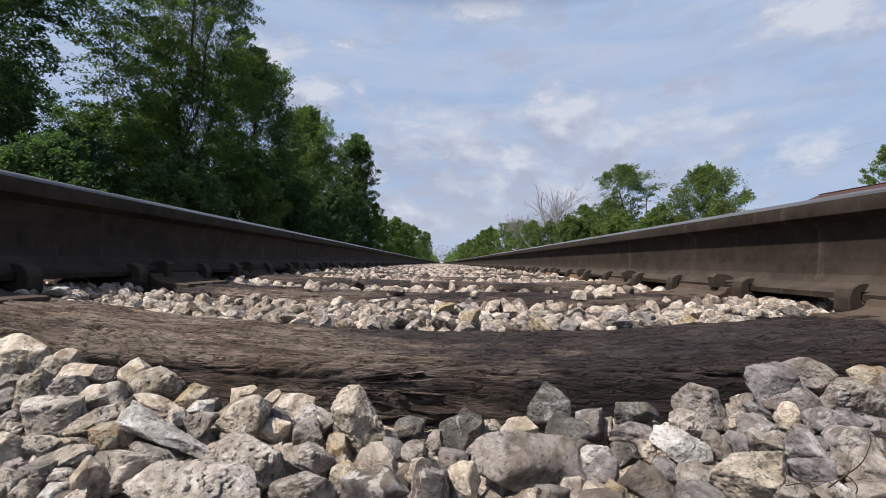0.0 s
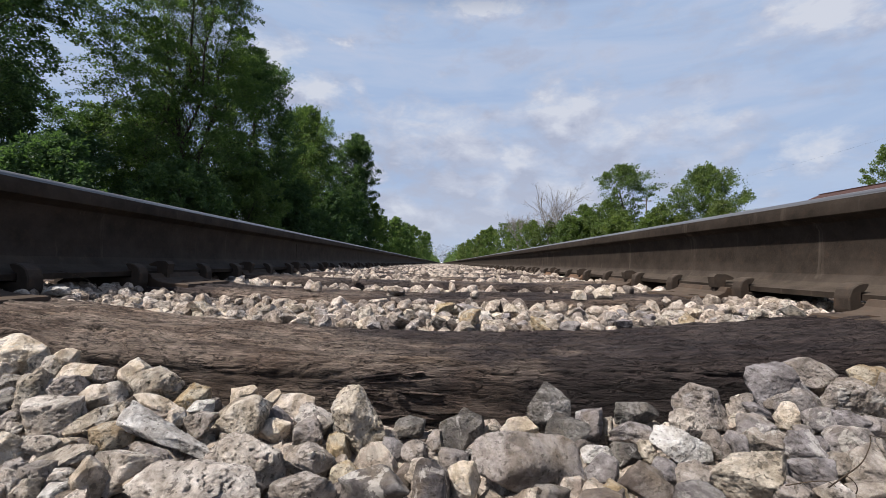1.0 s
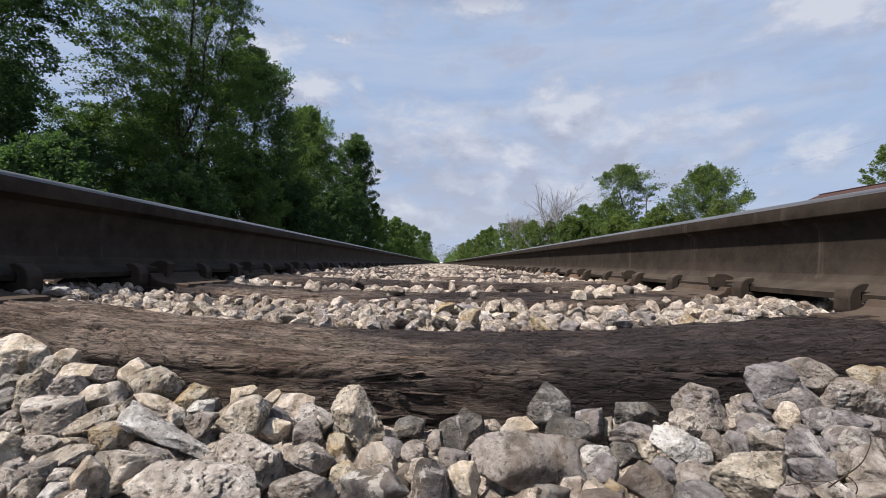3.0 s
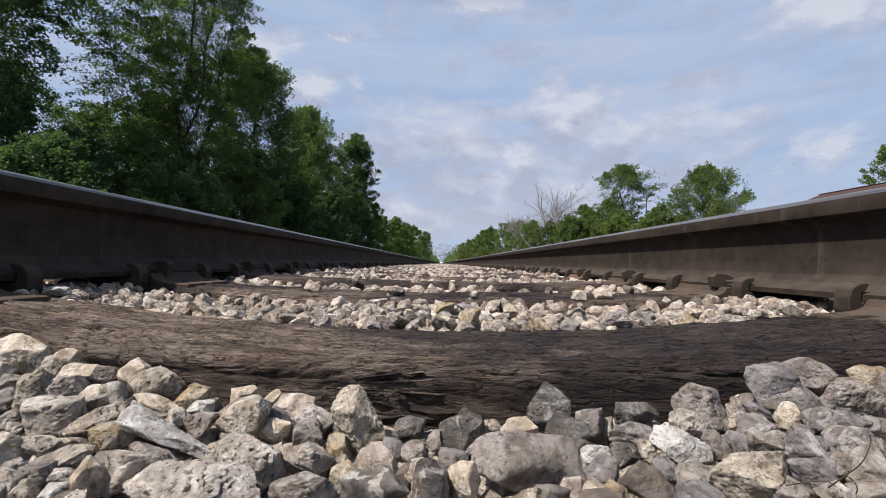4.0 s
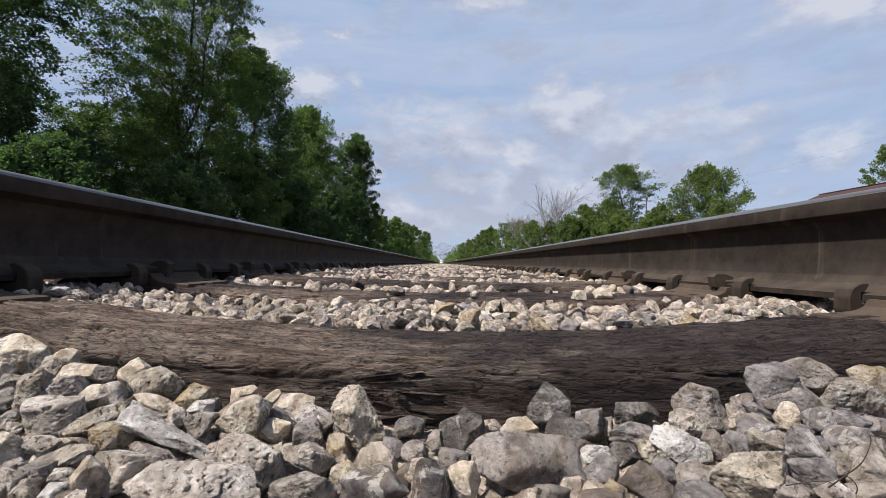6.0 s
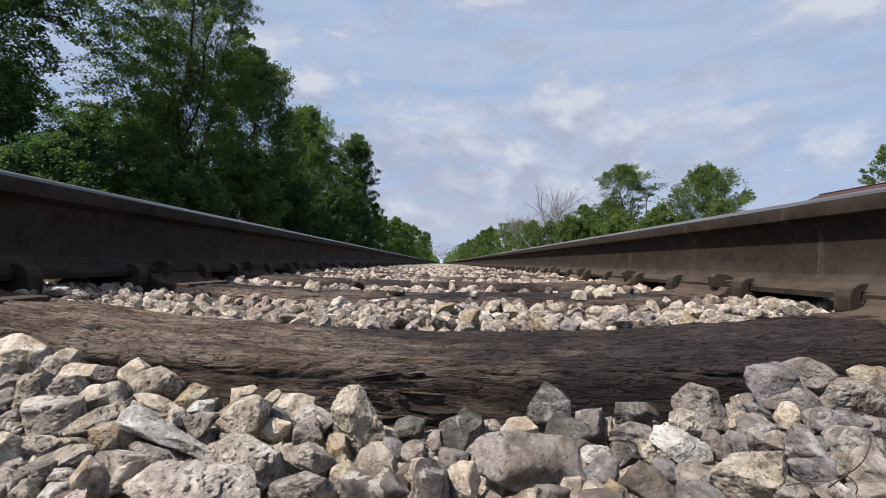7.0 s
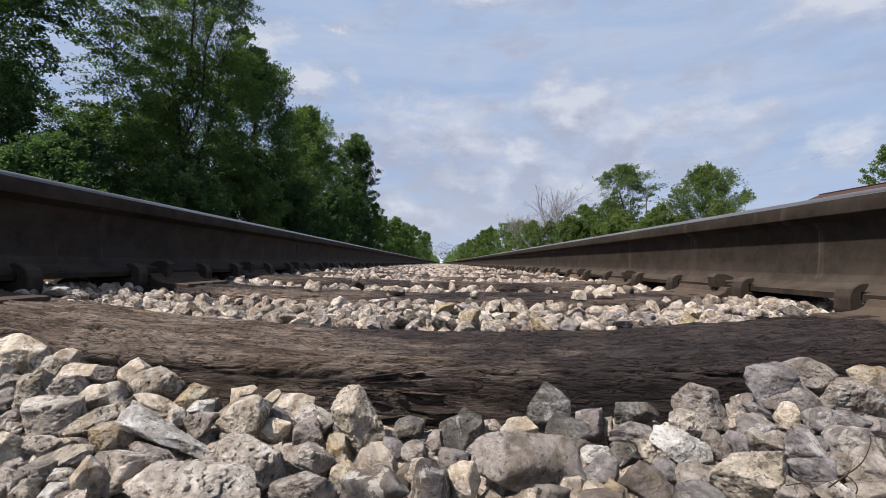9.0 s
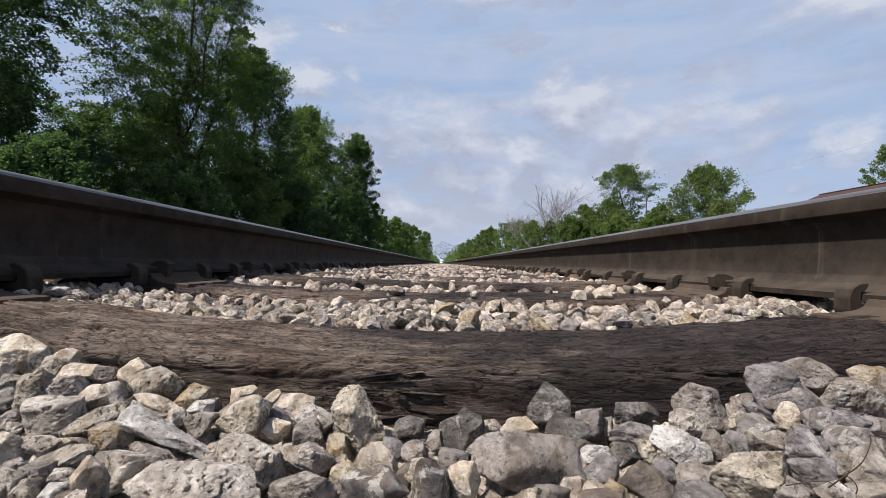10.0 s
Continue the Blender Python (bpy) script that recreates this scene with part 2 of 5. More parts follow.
def leaf_material(name, dark, mid, light, glow=0.35):
    n = Nodes(name)
    rnd = n.add("ShaderNodeNewGeometry").outputs["Random Per Island"]
    one = n.add("ShaderNodeObjectInfo").outputs["Random"]
    clump = n.noise(n.coords(), 0.8, 3.0, 0.6)
    f = n.math("ADD", n.math("MULTIPLY", rnd, 0.28), n.math("MULTIPLY", clump, 0.76))
    colour = n.ramp(f, [(0.2, dark), (0.5, mid), (0.8, light)])
    shade = n.ramp(one, [(0.0, (0.85, 0.9, 0.85)), (1.0, (1.12, 1.08, 1.0))])
    colour = n.mix(1.0, colour, shade, "MULTIPLY")
    n.done(colour, 0.55, spec=0.3)
    tr = n.add("ShaderNodeBsdfTranslucent")
    n.link(n.mix(1.0, colour, (1.15, 1.25, 0.55), "MULTIPLY"), tr.inputs["Color"])
    m = n.add("ShaderNodeMixShader", Fac=glow)
    out = n.tree.nodes["Material Output"]
    n.link(n.bsdf.outputs[0], m.inputs[1])
    n.link(tr.outputs[0], m.inputs[2])
    n.link(m.outputs[0], out.inputs["Surface"])
    return n.mat


LEAF_DEEP = leaf_material("deep_green_leaves", (0.033, 0.061, 0.033), (0.068, 0.118, 0.064), (0.151, 0.224, 0.109), 0.46)
LEAF_MID = leaf_material("mid_green_leaves", (0.052, 0.090, 0.043), (0.112, 0.169, 0.075), (0.221, 0.281, 0.127), 0.58)
# Brighter leaves for the right-hand trees: sunlight put into the colour.
LEAF_SUN = leaf_material("sun_tinted_green_leaves", (0.060, 0.096, 0.042), (0.125, 0.176, 0.070), (0.215, 0.262, 0.108), 0.52)
LEAF_OLIVE = leaf_material("olive_green_leaves", (0.060, 0.085, 0.030), (0.120, 0.155, 0.058), (0.205, 0.235, 0.095), 0.40)


def ground_material():
    """Gravel near the line, rough grass beyond it."""
    n = Nodes("gravel_and_grass")
    p = n.coords()
    sep = n.add("ShaderNodeSeparateXYZ")
    n.link(p, sep.inputs[0])
    side = n.math("ABSOLUTE", sep.outputs[0], 0.0)
    edge = n.math("ADD", side, n.math("MULTIPLY", n.noise(p, 1.5, 4.0), 1.2))
    fac = n.ramp(n.math("MULTIPLY", edge, 0.2), [(0.62, (0, 0, 0)), (0.70, (1, 1, 1))])
    cell = n.add("ShaderNodeTexVoronoi", Scale=24.0)
    n.link(p, cell.inputs["Vector"])
    gravel = n.ramp(cell.outputs["Color"], [(0.2, (0.13, 0.115, 0.09)), (0.6, (0.32, 0.28, 0.22)), (0.9, (0.48, 0.43, 0.35))])
    grass = n.ramp(n.noise(p, 2.0, 8.0, 0.7), [(0.3, (0.045, 0.065, 0.022)), (0.55, (0.085, 0.115, 0.038)), (0.75, (0.15, 0.15, 0.06))])
    colour = n.mix(fac, gravel, grass)
    nb = n.bump(cell.outputs["Distance"], 0.8, 0.03)
    return n.done(colour, 0.95, nb, spec=0.15)


GROUND = ground_material()


def cloud_material():
    """A pale veil with a few soft cumulus heaps, whiter above and greyer below."""
    n = Nodes("cloud")
    p = n.coords((0.001, 0.001, 0.001))
    tall = n.coords((0.001, 0.001, 0.0017))
    puff = n.noise(tall, 2.1, 10.0, 0.60, 0.25)
    slant = n.add("ShaderNodeMapping", Rotation=(0.0, 0.22, 0.0), Scale=(0.00042, 0.00042, 0.0022))
    n.link(n.add("ShaderNodeTexCoord").outputs["Object"], slant.inputs["Vector"])
    veil = n.noise(slant.outputs[0], 1.5, 7.0, 0.56, 0.7)
    sky_tint = n.ramp(veil, [(0.34, (0.300, 0.392, 0.570)), (0.48, (0.333, 0.420, 0.585)), (0.62, (0.378, 0.445, 0.590))])
    heaps = ((1.13, 4.05, 1.44, 0.53), (1.44, 3.95, 1.20, 0.59), (2.00, 3.70, 1.22, 0.53), (2.22, 3.56, 1.00, 0.37), (1.68, 3.85, 0.90, 0.58), (0.14, 4.20, 0.85, 0.63), (0.57, 4.16, 0.63, 0.65), (-0.26, 4.19, 0.43, 0.63), (0.86, 4.11, 1.01, 0.51), (2.75, 3.17, 0.88, 0.33), (2.62, 3.28, 0.68, 0.23), (2.81, 3.12, 1.87, 0.47), (0.40, 4.18, 2.56, 0.44), (-1.71, 3.84, 1.88, 0.31), (-1.25, 4.01, 1.62, 0.35), (-1.00, 4.08, 2.15, 0.15), (1.07, 4.06, 0.48, 0.50), (-0.78, 4.13, 0.88, 0.43), (1.13, 4.05, 0.72, 0.92), (-0.14, 4.20, 1.15, 0.80))
    rag = n.add("ShaderNodeTexNoise", Scale=1.7, Detail=6.0, Roughness=0.62)
    n.link(tall, rag.inputs["Vector"])
    pull = n.add("ShaderNodeVectorMath")
    pull.operation = "MULTIPLY_ADD"
    pull.inputs[1].default_value = (1.0, 1.0, 1.0)
    n.link(rag.outputs["Color"], pull.inputs[0])
    n.link(tall, pull.inputs[2])
    back = n.add("ShaderNodeVectorMath")
    back.operation = "SUBTRACT"
    back.inputs[1].default_value = (0.5, 0.5, 0.5)
    n.link(pull.outputs[0], back.inputs[0])
    torn = back.outputs[0]
    sums = []
    for drop in (0.0, 0.26):
        total = n.math("MULTIPLY", veil, 0.0)
        for x, y, z, r in heaps:
            far = n.add("ShaderNodeVectorMath")
            far.operation = "DISTANCE"
            far.inputs[1].default_value = (x, y, (z - drop) * 1.7)
            n.link(torn, far.inputs[0])
            near = n.add("ShaderNodeMapRange")
            near.interpolation_type = "SMOOTHSTEP"
            for k, v in ((1, 0.0), (2, r * 1.55), (3, 1.0), (4, 0.0)):
                near.inputs[k].default_value = v
            n.link(far.outputs["Value"], near.inputs[0])
            total = n.math("MAXIMUM", total, near.outputs[0])
        sums.append(total)
    body = n.math("ADD", n.math("MULTIPLY", sums[0], 0.50), n.math("MULTIPLY", n.math("SUBTRACT", puff, 0.5), 1.9))
    cover = n.ramp(body, [(0.02, (0, 0, 0)), (0.50, (0.9, 0.9, 0.9))])
    # Lit tops and shaded undersides of the heaps are put into the glow colour.
    side = n.math("MULTIPLY", n.math("SUBTRACT", sums[1], sums[0]), 0.75)
    under = n.math("ADD", n.math("SUBTRACT", side, 0.10), n.math("MULTIPLY", n.noise(tall, 2.6, 9.0, 0.60, 0.3), 1.5))
    heap_tint = n.ramp(under, [(0.20, (0.540, 0.560, 0.625)), (0.42, (0.440, 0.465, 0.555)), (0.72, (0.340, 0.367, 0.465))])
    sep = n.add("ShaderNodeSeparateXYZ")
    n.link(p, sep.inputs[0])
    low = n.add("ShaderNodeMapRange")
    for k, v in ((1, 0.0), (2, 0.95), (3, 0.5), (4, 0.0)):
        low.inputs[k].default_value = v
    n.link(sep.outputs[2], low.inputs[0])
    tint = n.mix(low.outputs[0], n.mix(cover, sky_tint, heap_tint), (0.455, 0.488, 0.590))
    high = n.add("ShaderNodeMapRange")
    for k, v in ((1, 2.5), (2, 2.98), (3, 0.93), (4, 0.0)):
        high.inputs[k].default_value = v
    n.link(sep.outputs[2], high.inputs[0])
    em = n.add("ShaderNodeEmission", Strength=1.0)
    n.link(tint, em.inputs["Color"])
    tp = n.add("ShaderNodeBsdfTransparent")
    mx = n.add("ShaderNodeMixShader")
    n.link(high.outputs[0], mx.inputs[0])
    n.link(tp.outputs[0], mx.inputs[1])
    n.link(em.outputs[0], mx.inputs[2])
    n.link(mx.outputs[0], n.tree.nodes["Material Output"].inputs["Surface"])
    return n.mat


CLOUD = cloud_material()


def smoke_material():
    n = Nodes("exhaust_smoke")
    df = n.add("ShaderNodeBsdfDiffuse", Color=(0.24, 0.245, 0.26, 1))
    tp = n.add("ShaderNodeBsdfTransparent")
    mx = n.add("ShaderNodeMixShader")
    n.link(n.ramp(n.noise(n.coords(), 0.12, 4.0), [(0.36, (0.02, 0.02, 0.02)), (0.66, (0.17, 0.17, 0.17))]), mx.inputs[0])
    n.link(tp.outputs[0], mx.inputs[1])
    n.link(df.outputs[0], mx.inputs[2])
    n.link(mx.outputs[0], n.tree.nodes["Material Output"].inputs["Surface"])
    return n.mat


SMOKE = smoke_material()


def lamp_material():
    n = Nodes("lit_headlight")
    n.bsdf.inputs["Emission Color"].default_value = (1.0, 0.97, 0.9, 1)
    n.bsdf.inputs["Emission Strength"].default_value = 45.0
    return n.done((0.9, 0.9, 0.88), 0.3)


HEADLIGHT = lamp_material()

# ---- shape helpers ----
TABLE = np.random.RandomState(11).uniform(-1, 1, 65536)


def field(p):
    """Smooth random field over the rows of p, about -1 to 1."""
    i = np.floor(p).astype(np.int64)
    f = p - i
    f = f * f * (3 - 2 * f)
    out = np.zeros(len(p))
    for dx in (0, 1):
        for dy in (0, 1):
            for dz in (0, 1):
                h = ((i[:, 0] + dx) * 73856093) ^ ((i[:, 1] + dy) * 19349663) ^ ((i[:, 2] + dz) * 83492791)
                w = (f[:, 0] if dx else 1 - f[:, 0]) * (f[:, 1] if dy else 1 - f[:, 1]) * (f[:, 2] if dz else 1 - f[:, 2])
                out += w * TABLE[h & 65535]
    return out


def octaves(p, n=4, gain=0.5):
    total, amp = np.zeros(len(p)), 1.0
    for k in range(n):
        total += amp * field(p * 2.0 ** k + 17.3 * k)
        amp *= gain
    return total


def mesh_of(name, verts, faces, material=None, smooth=False):
    """A mesh from arrays of corners and of equal-sided faces."""
    verts, faces = np.asarray(verts, np.float32), np.asarray(faces, np.int32)
    me = bpy.data.meshes.new(name)
    me.vertices.add(len(verts))
    me.vertices.foreach_set("co", verts.ravel())
    k = faces.shape[1]
    me.loops.add(faces.size)
    me.loops.foreach_set("vertex_index", faces.ravel())
    me.polygons.add(len(faces))
    me.polygons.foreach_set("loop_start", np.arange(0, faces.size, k, dtype=np.int32))
    me.polygons.foreach_set("use_smooth", np.full(len(faces), smooth))
    me.update(calc_edges=True)
    me.validate()
    if material:
        me.materials.append(material)
    return me


def part(name, bm, material, parent=None, label="", smooth=False):
    """Links a bmesh as one mesh object under its thing."""
    me = bpy.data.meshes.new(name)
    for f in bm.faces:
        f.smooth = smooth
    bm.to_mesh(me)
    bm.free()
    me.materials.append(material)
    ob = new(name, me)
    ob.parent = parent
    return tagged(ob, label)


def add_box(bm, x0, x1, y0, y1, z0, z1, bevel=0.0):
    made = bmesh.ops.create_cube(bm, size=1.0)["verts"]
    for v in made:
        v.co = Vector(((x0 + x1) / 2 + v.co.x * (x1 - x0), (y0 + y1) / 2 + v.co.y * (y1 - y0), (z0 + z1) / 2 + v.co.z * (z1 - z0)))
    if bevel:
        edges = list({e for v in made for e in v.link_edges})
        bmesh.ops.bevel(bm, geom=edges, offset=bevel, segments=2, affect="EDGES")
    return bm


def box(*args, bevel=0.0):
    return add_box(bmesh.new(), *args, bevel=bevel)


def tube(points, radii, sides=6):
    """Corners and faces of a tapering round stick along points."""
    points = [Vector(p) for p in points]
    verts, faces = [], []
    for k, p in enumerate(points):
        d = (points[min(k + 1, len(points) - 1)] - points[max(k - 1, 0)]).normalized()
        a = d.orthogonal().normalized()
        b = d.cross(a)
        for s in range(sides):
            t = 2 * math.pi * s / sides
            verts.append(p + radii[k] * (a * math.cos(t) + b * math.sin(t)))
    for k in range(len(points) - 1):
        for s in range(sides):
            n = (s + 1) % sides
            faces.append((k * sides + s, k * sides + n, (k + 1) * sides + n, (k + 1) * sides + s))
    return verts, faces


def sphere_arrays(level):
    bm = bmesh.new()
    bmesh.ops.create_icosphere(bm, subdivisions=level, radius=1.0)
    v = np.array([p.co for p in bm.verts])
    f = np.array([[p.index for p in q.verts] for q in bm.faces])
    bm.free()
    return v, f


SPHERES = {4: sphere_arrays(4)}


def lattice(n):
    """Directions over a sphere in 6 n x n nearly even quads."""
    g = np.tan(np.linspace(-math.pi / 4, math.pi / 4, n + 1))
    u, w = [q.ravel() for q in np.meshgrid(g, g, indexing="ij")]
    one = np.ones_like(u)
    i = (np.arange(n)[:, None] * (n + 1) + np.arange(n)[None]).ravel()
    quad = np.stack([i, i + n + 1, i + n + 2, i + 1], 1)
    vs, fs = [], []
    for k in range(3):
        for s in (1, -1):
            c = [None] * 3
            c[k], c[(k + 1) % 3], c[(k + 2) % 3] = one * s, u, w
            fs.append((quad if s > 0 else quad[:, ::-1]) + len(vs) * len(u))
            vs.append(np.stack(c, 1))
    v, back = np.unique(np.round(np.concatenate(vs), 6), axis=0, return_inverse=True)
    return v / np.linalg.norm(v, axis=1)[:, None], back.ravel()[np.concatenate(fs)]


LATTICES = {}


def stone_arrays(rng, n, dims=(0.03, 0.03, 0.03), crisp=16.0, rough=1.0, pits=1.0, taper=1.0):
    """A broken stone in a unit box: a many-sided block with worn edges, chipped hollows, a grainy skin and pits."""
    if n not in LATTICES:
        LATTICES[n] = lattice(n)
    v, f = LATTICES[n]
    dims = np.array(dims) / float(np.mean(dims))
    count = rng.randint(9, 15)
    k = np.arange(count) + 0.5
    ring = np.sqrt(1 - (1 - 2 * k / count) ** 2)
    way = np.stack([ring * np.cos(2.4 * k), ring * np.sin(2.4 * k), 1 - 2 * k / count], 1)
    way = way @ np.array(Euler(rng.uniform(0, 6.28, 3)).to_matrix()).T + rng.normal(size=(count, 3)) * 0.22
    way /= np.linalg.norm(way, axis=1)[:, None]
    away = rng.uniform(0.66, 1.0, count)
    r = rng.uniform(0, 90, 3)
    bent = v + 0.06 * np.stack([field(v * 1.9 + r + 31 * q) for q in range(3)], 1)
    lean = np.maximum(bent @ way.T / away, 1e-3)
    v = v * ((lean ** crisp).sum(1) ** (-1 / crisp))[:, None]
    for _ in range(rng.randint(1, 4)):
        u = rng.normal(size=3)
        u /= np.linalg.norm(u)
        size = rng.uniform(0.3, 0.55)
        deep = np.maximum(size - np.linalg.norm(v - u * rng.uniform(1.0, 1.25), axis=1), 0)
        v = v - 0.6 * deep[:, None] * u
    lo, hi = v.min(0), v.max(0)
    v = (v - (lo + hi) / 2) / (hi - lo)
    narrow = 1 + (taper - 1) * np.clip(v[:, 2] + 0.5, 0, 1)
    v[:, 0] *= narrow
    v[:, 1] *= 0.4 + 0.6 * narrow
    if n > 4:
        q = v * dims
        out = q / np.linalg.norm(q, axis=1)[:, None]
        skin = 0.017 * octaves(q * 4.5 + r, 5, 0.55)
        skin += 0.007 * octaves(q * 17.0 + r + 3, 3, 0.65)
        skin -= 0.012 * np.abs(octaves(q * 7.0 + r + 5, 3, 0.6))
        if pits and n > 10:
            spot = np.maximum(octaves(q * 11.0 + r + 9, 2, 0.6) - 0.30, 0) * np.clip(0.4 + 1.2 * field(q * 2.2 + r), 0, 1.2)
            skin -= 0.125 * pits * spot
        v = (q + out * (skin * rough)[:, None]) / dims
    lo, hi = v.min(0), v.max(0)
    return (v - (lo + hi) / 2) / (hi - lo), f


# ---- track plan ----
GAUGE, RAIL_TOP, RAIL_H = 1.435, 0.206, 0.186
HEAD = 0.037
RAIL_X = GAUGE / 2 + HEAD
TIE_W, TIE_STEP, TIE_FIRST = 0.232, 0.495, 0.43


def tie_sag(x):
    """Timber tops lie lower midway between the rails."""
    return -np.maximum(0, 1 - (np.asarray(x) / 0.60) ** 2)


# ---- ground ----
def build_ground():
    xs = [-2600, -900, -300, -90, -30, -12, -6, -4.2, -3.3, -2.6, -1.9, -1.45, -1.0, 0, 1.0, 1.45, 1.9, 2.6, 3.3, 4.2, 6, 12, 30, 90, 300, 900, 2600]
    zs = {4.2: -0.85, 3.3: -0.75, 2.6: -0.45, 1.9: -0.14, 1.45: -0.10, 1.0: -0.14, 0: -0.14, 6: -0.8}
    ys = [-2600, -600, -120, -30, -8, -2, 0, 2, 5, 10, 20, 40, 80, 160, 320, 640, 1200, 2400, 4900]
    verts = [(x, y, zs.get(abs(x), -0.7)) for y in ys for x in xs]
    w = len(xs)
    faces = [(j * w + i, j * w + i + 1, (j + 1) * w + i + 1, (j + 1) * w + i) for j in range(len(ys) - 1) for i in range(w - 1)]
    tagged(new("ground", mesh_of("ground", verts, faces, GROUND, True)), "gravel track bed that falls away to rough grass", "ground", kind="structure")


build_ground()


def build_rail(side, label):
    """Flat-bottomed rail; its head is polished by wheels."""
    half = [(0.076, 0.0), (0.0765, 0.010), (0.045, 0.0165), (0.022, 0.025), (0.012, 0.040), (0.0095, 0.065), (0.0090, 0.095), (0.0095, 0.123), (0.015, 0.137), (0.033, 0.1455), (0.0365, 0.148), (0.0370, 0.153), (0.0366, 0.166), (0.0354, 0.1745), (0.0338, 0.1780), (0.0305, 0.1812), (0.0240, 0.1842), (0.0120, 0.1856)]
    ring = [(x, z) for x, z in half] + [(0.0, 0.186)] + [(-x, z) for x, z in reversed(half)]
    rail = new("rail")
    rail.location = (side * RAIL_X, 0, RAIL_TOP - RAIL_H)
    tagged(rail, label, "rail", "rails of the track")
    ys = [-30, -6, 0, 3, 6, 12, 24, 60, 150, 400, 1000, 2200]
    for name, keep, material in (("rail_body", False, RAIL_STEEL), ("running_surface", True, POLISHED)):
        bm = bmesh.new()
        rows = [[bm.verts.new((x, y, z)) for x, z in ring] for y in ys]
        n = len(ring)
        for a, b in zip(rows, rows[1:]):
            for i in range(n):
                j = (i + 1) % n
                shiny = min(ring[i][1], ring[j][1]) > 0.1740
                if shiny == keep:
                    bm.faces.new((a[i], a[j], b[j], b[i]))
        if not keep:
            bm.faces.new(rows[0])
            bm.faces.new(list(reversed(rows[-1])))
        bmesh.ops.delete(bm, geom=[v for v in bm.verts if not v.link_faces], context="VERTS")
        bmesh.ops.recalc_face_normals(bm, faces=bm.faces)
        ob = part(name, bm, material, rail, "bright wheel-polished steel" if keep else "", smooth=True)
        ob.data.set_sharp_from_angle(angle=radians(38))
    if side < 0:
        part("weld", box(-0.0112, 0.0112, 2.19, 2.212, 0.026, 0.136, bevel=0.002), RAIL_STEEL, rail)


build_rail(-1, "brown weathered steel rail, its near face in shade")
build_rail(1, "brown weathered steel rail, sunlit below its head")


def tie_mesh(seed, nx, na, sag, material, hero=False):
    """A weathered timber: worn rounded edges, long checks, flaked layers."""
    rng = np.random.RandomState(seed)
    w, h, length = TIE_W, 0.178, 2.62
    r, r2 = (0.019, 0.018) if hero else (0.016, 0.012)
    prof = []
    n1, n2 = int(na * 0.26), int(na * 0.42)
    prof.append((-w / 2, -h))
    for t in np.linspace(0, 1, n1, endpoint=False):
        prof.append((-w / 2, -0.12 + (0.12 - r) * t))
    for t in np.linspace(0, math.pi / 2, max(5, na // 6), endpoint=False):
        prof.append((-w / 2 + r - r * math.cos(t), -r + r * math.sin(t)))
    for t in np.linspace(0, 1, n2, endpoint=False):
        prof.append((-w / 2 + r + (w - r - r2) * t, 0))
    for t in np.linspace(0, math.pi / 2, max(4, na // 18), endpoint=False):
        prof.append((w / 2 - r2 + r2 * math.sin(t), -r2 + r2 * math.cos(t)))
    prof.append((w / 2, -r2))
    prof.append((w / 2, -h))
    prof = np.array(prof)
    m = len(prof)
    xs = np.concatenate([np.linspace(-length / 2, -0.85, nx // 8, endpoint=False), np.linspace(-0.85, 0.85, nx, endpoint=False), np.linspace(0.85, length / 2, nx // 8)])
    nx = len(xs)
    X = np.repeat(xs, m)
    Y, Z = np.tile(prof[:, 0], nx), np.tile(prof[:, 1], nx)
    d = np.roll(prof, -1, 0) - np.roll(prof, 1, 0)
    nrm = np.stack([-d[:, 1], d[:, 0]], 1)
    nrm[0], nrm[-1] = (-1, 0), (1, 0)
    nrm /= np.linalg.norm(nrm, axis=1)[:, None]
    NY, NZ = np.tile(nrm[:, 0], nx), np.tile(nrm[:, 1], nx)
    o = rng.uniform(0, 60, 3)
    P = np.stack([X, Y, Z], 1)
    bend = field(P * (5, 9, 9) + o)[:, None] * (0.0, 0.035, 0.035)
    G = P + bend
    lump = octaves(P * (2.6, 10, 10) + o, 3) * 0.0042
    layer = octaves(G * ((12, 62, 62) if hero else (7, 42, 42)) + o, 4, 0.6)
    shelf = (np.floor(layer * 3.2) / 3.2) * (0.0024 if hero else 0.0030) + layer * 0.0010
    check = octaves(G * (11, 150, 150) + o + 9, 3, 0.6)
    deep = np.clip(check - 0.42, 0, 0.6) * 0.013 * (0.45 + 0.55 * np.clip(NZ, 0, 1))
    grain = octaves(G * (26, 330, 330) + o, 2) * 0.0010
    amt = lump + shelf - deep + grain
    if hero:
        zone = np.exp(-((X + 0.032) / 0.034) ** 2) + 0.5 * np.exp(-((X - 0.03) / 0.04) ** 2)
        zone = zone * np.clip((-Y - 0.080) / 0.03, 0, 1) * np.clip((Z + 0.115) / 0.02, 0, 1)
        cells = P * (30, 75, 75) + (0, 0, 0.5) + 0.5 * field(P * 30 + o)[:, None]
        amt = amt + np.clip(zone, 0, 1) * (np.clip(0.006 * field(np.floor(cells) + 0.37), -0.0028, 0.0022) - 0.5 * deep)
    else:
        amt = amt * 0.85
    amt = amt * (0.42 + 0.58 * np.clip(NZ, 0, 1)) if not hero else amt * (0.36 + 0.64 * np.clip(NZ, 0, 1))
    if hero:
        corner = 2 * np.clip(NZ, 0, 1) * np.clip(-NY, 0, 1)
        ragged = 0.75 + 0.5 * octaves(P * (14, 30, 30) + o, 3)
        amt = amt + 0.0062 * corner * ragged * (np.clip((-X - 0.02) / 0.13, 0, 1) + 0.6 * np.clip((X - 0.15) / 0.2, 0, 1))
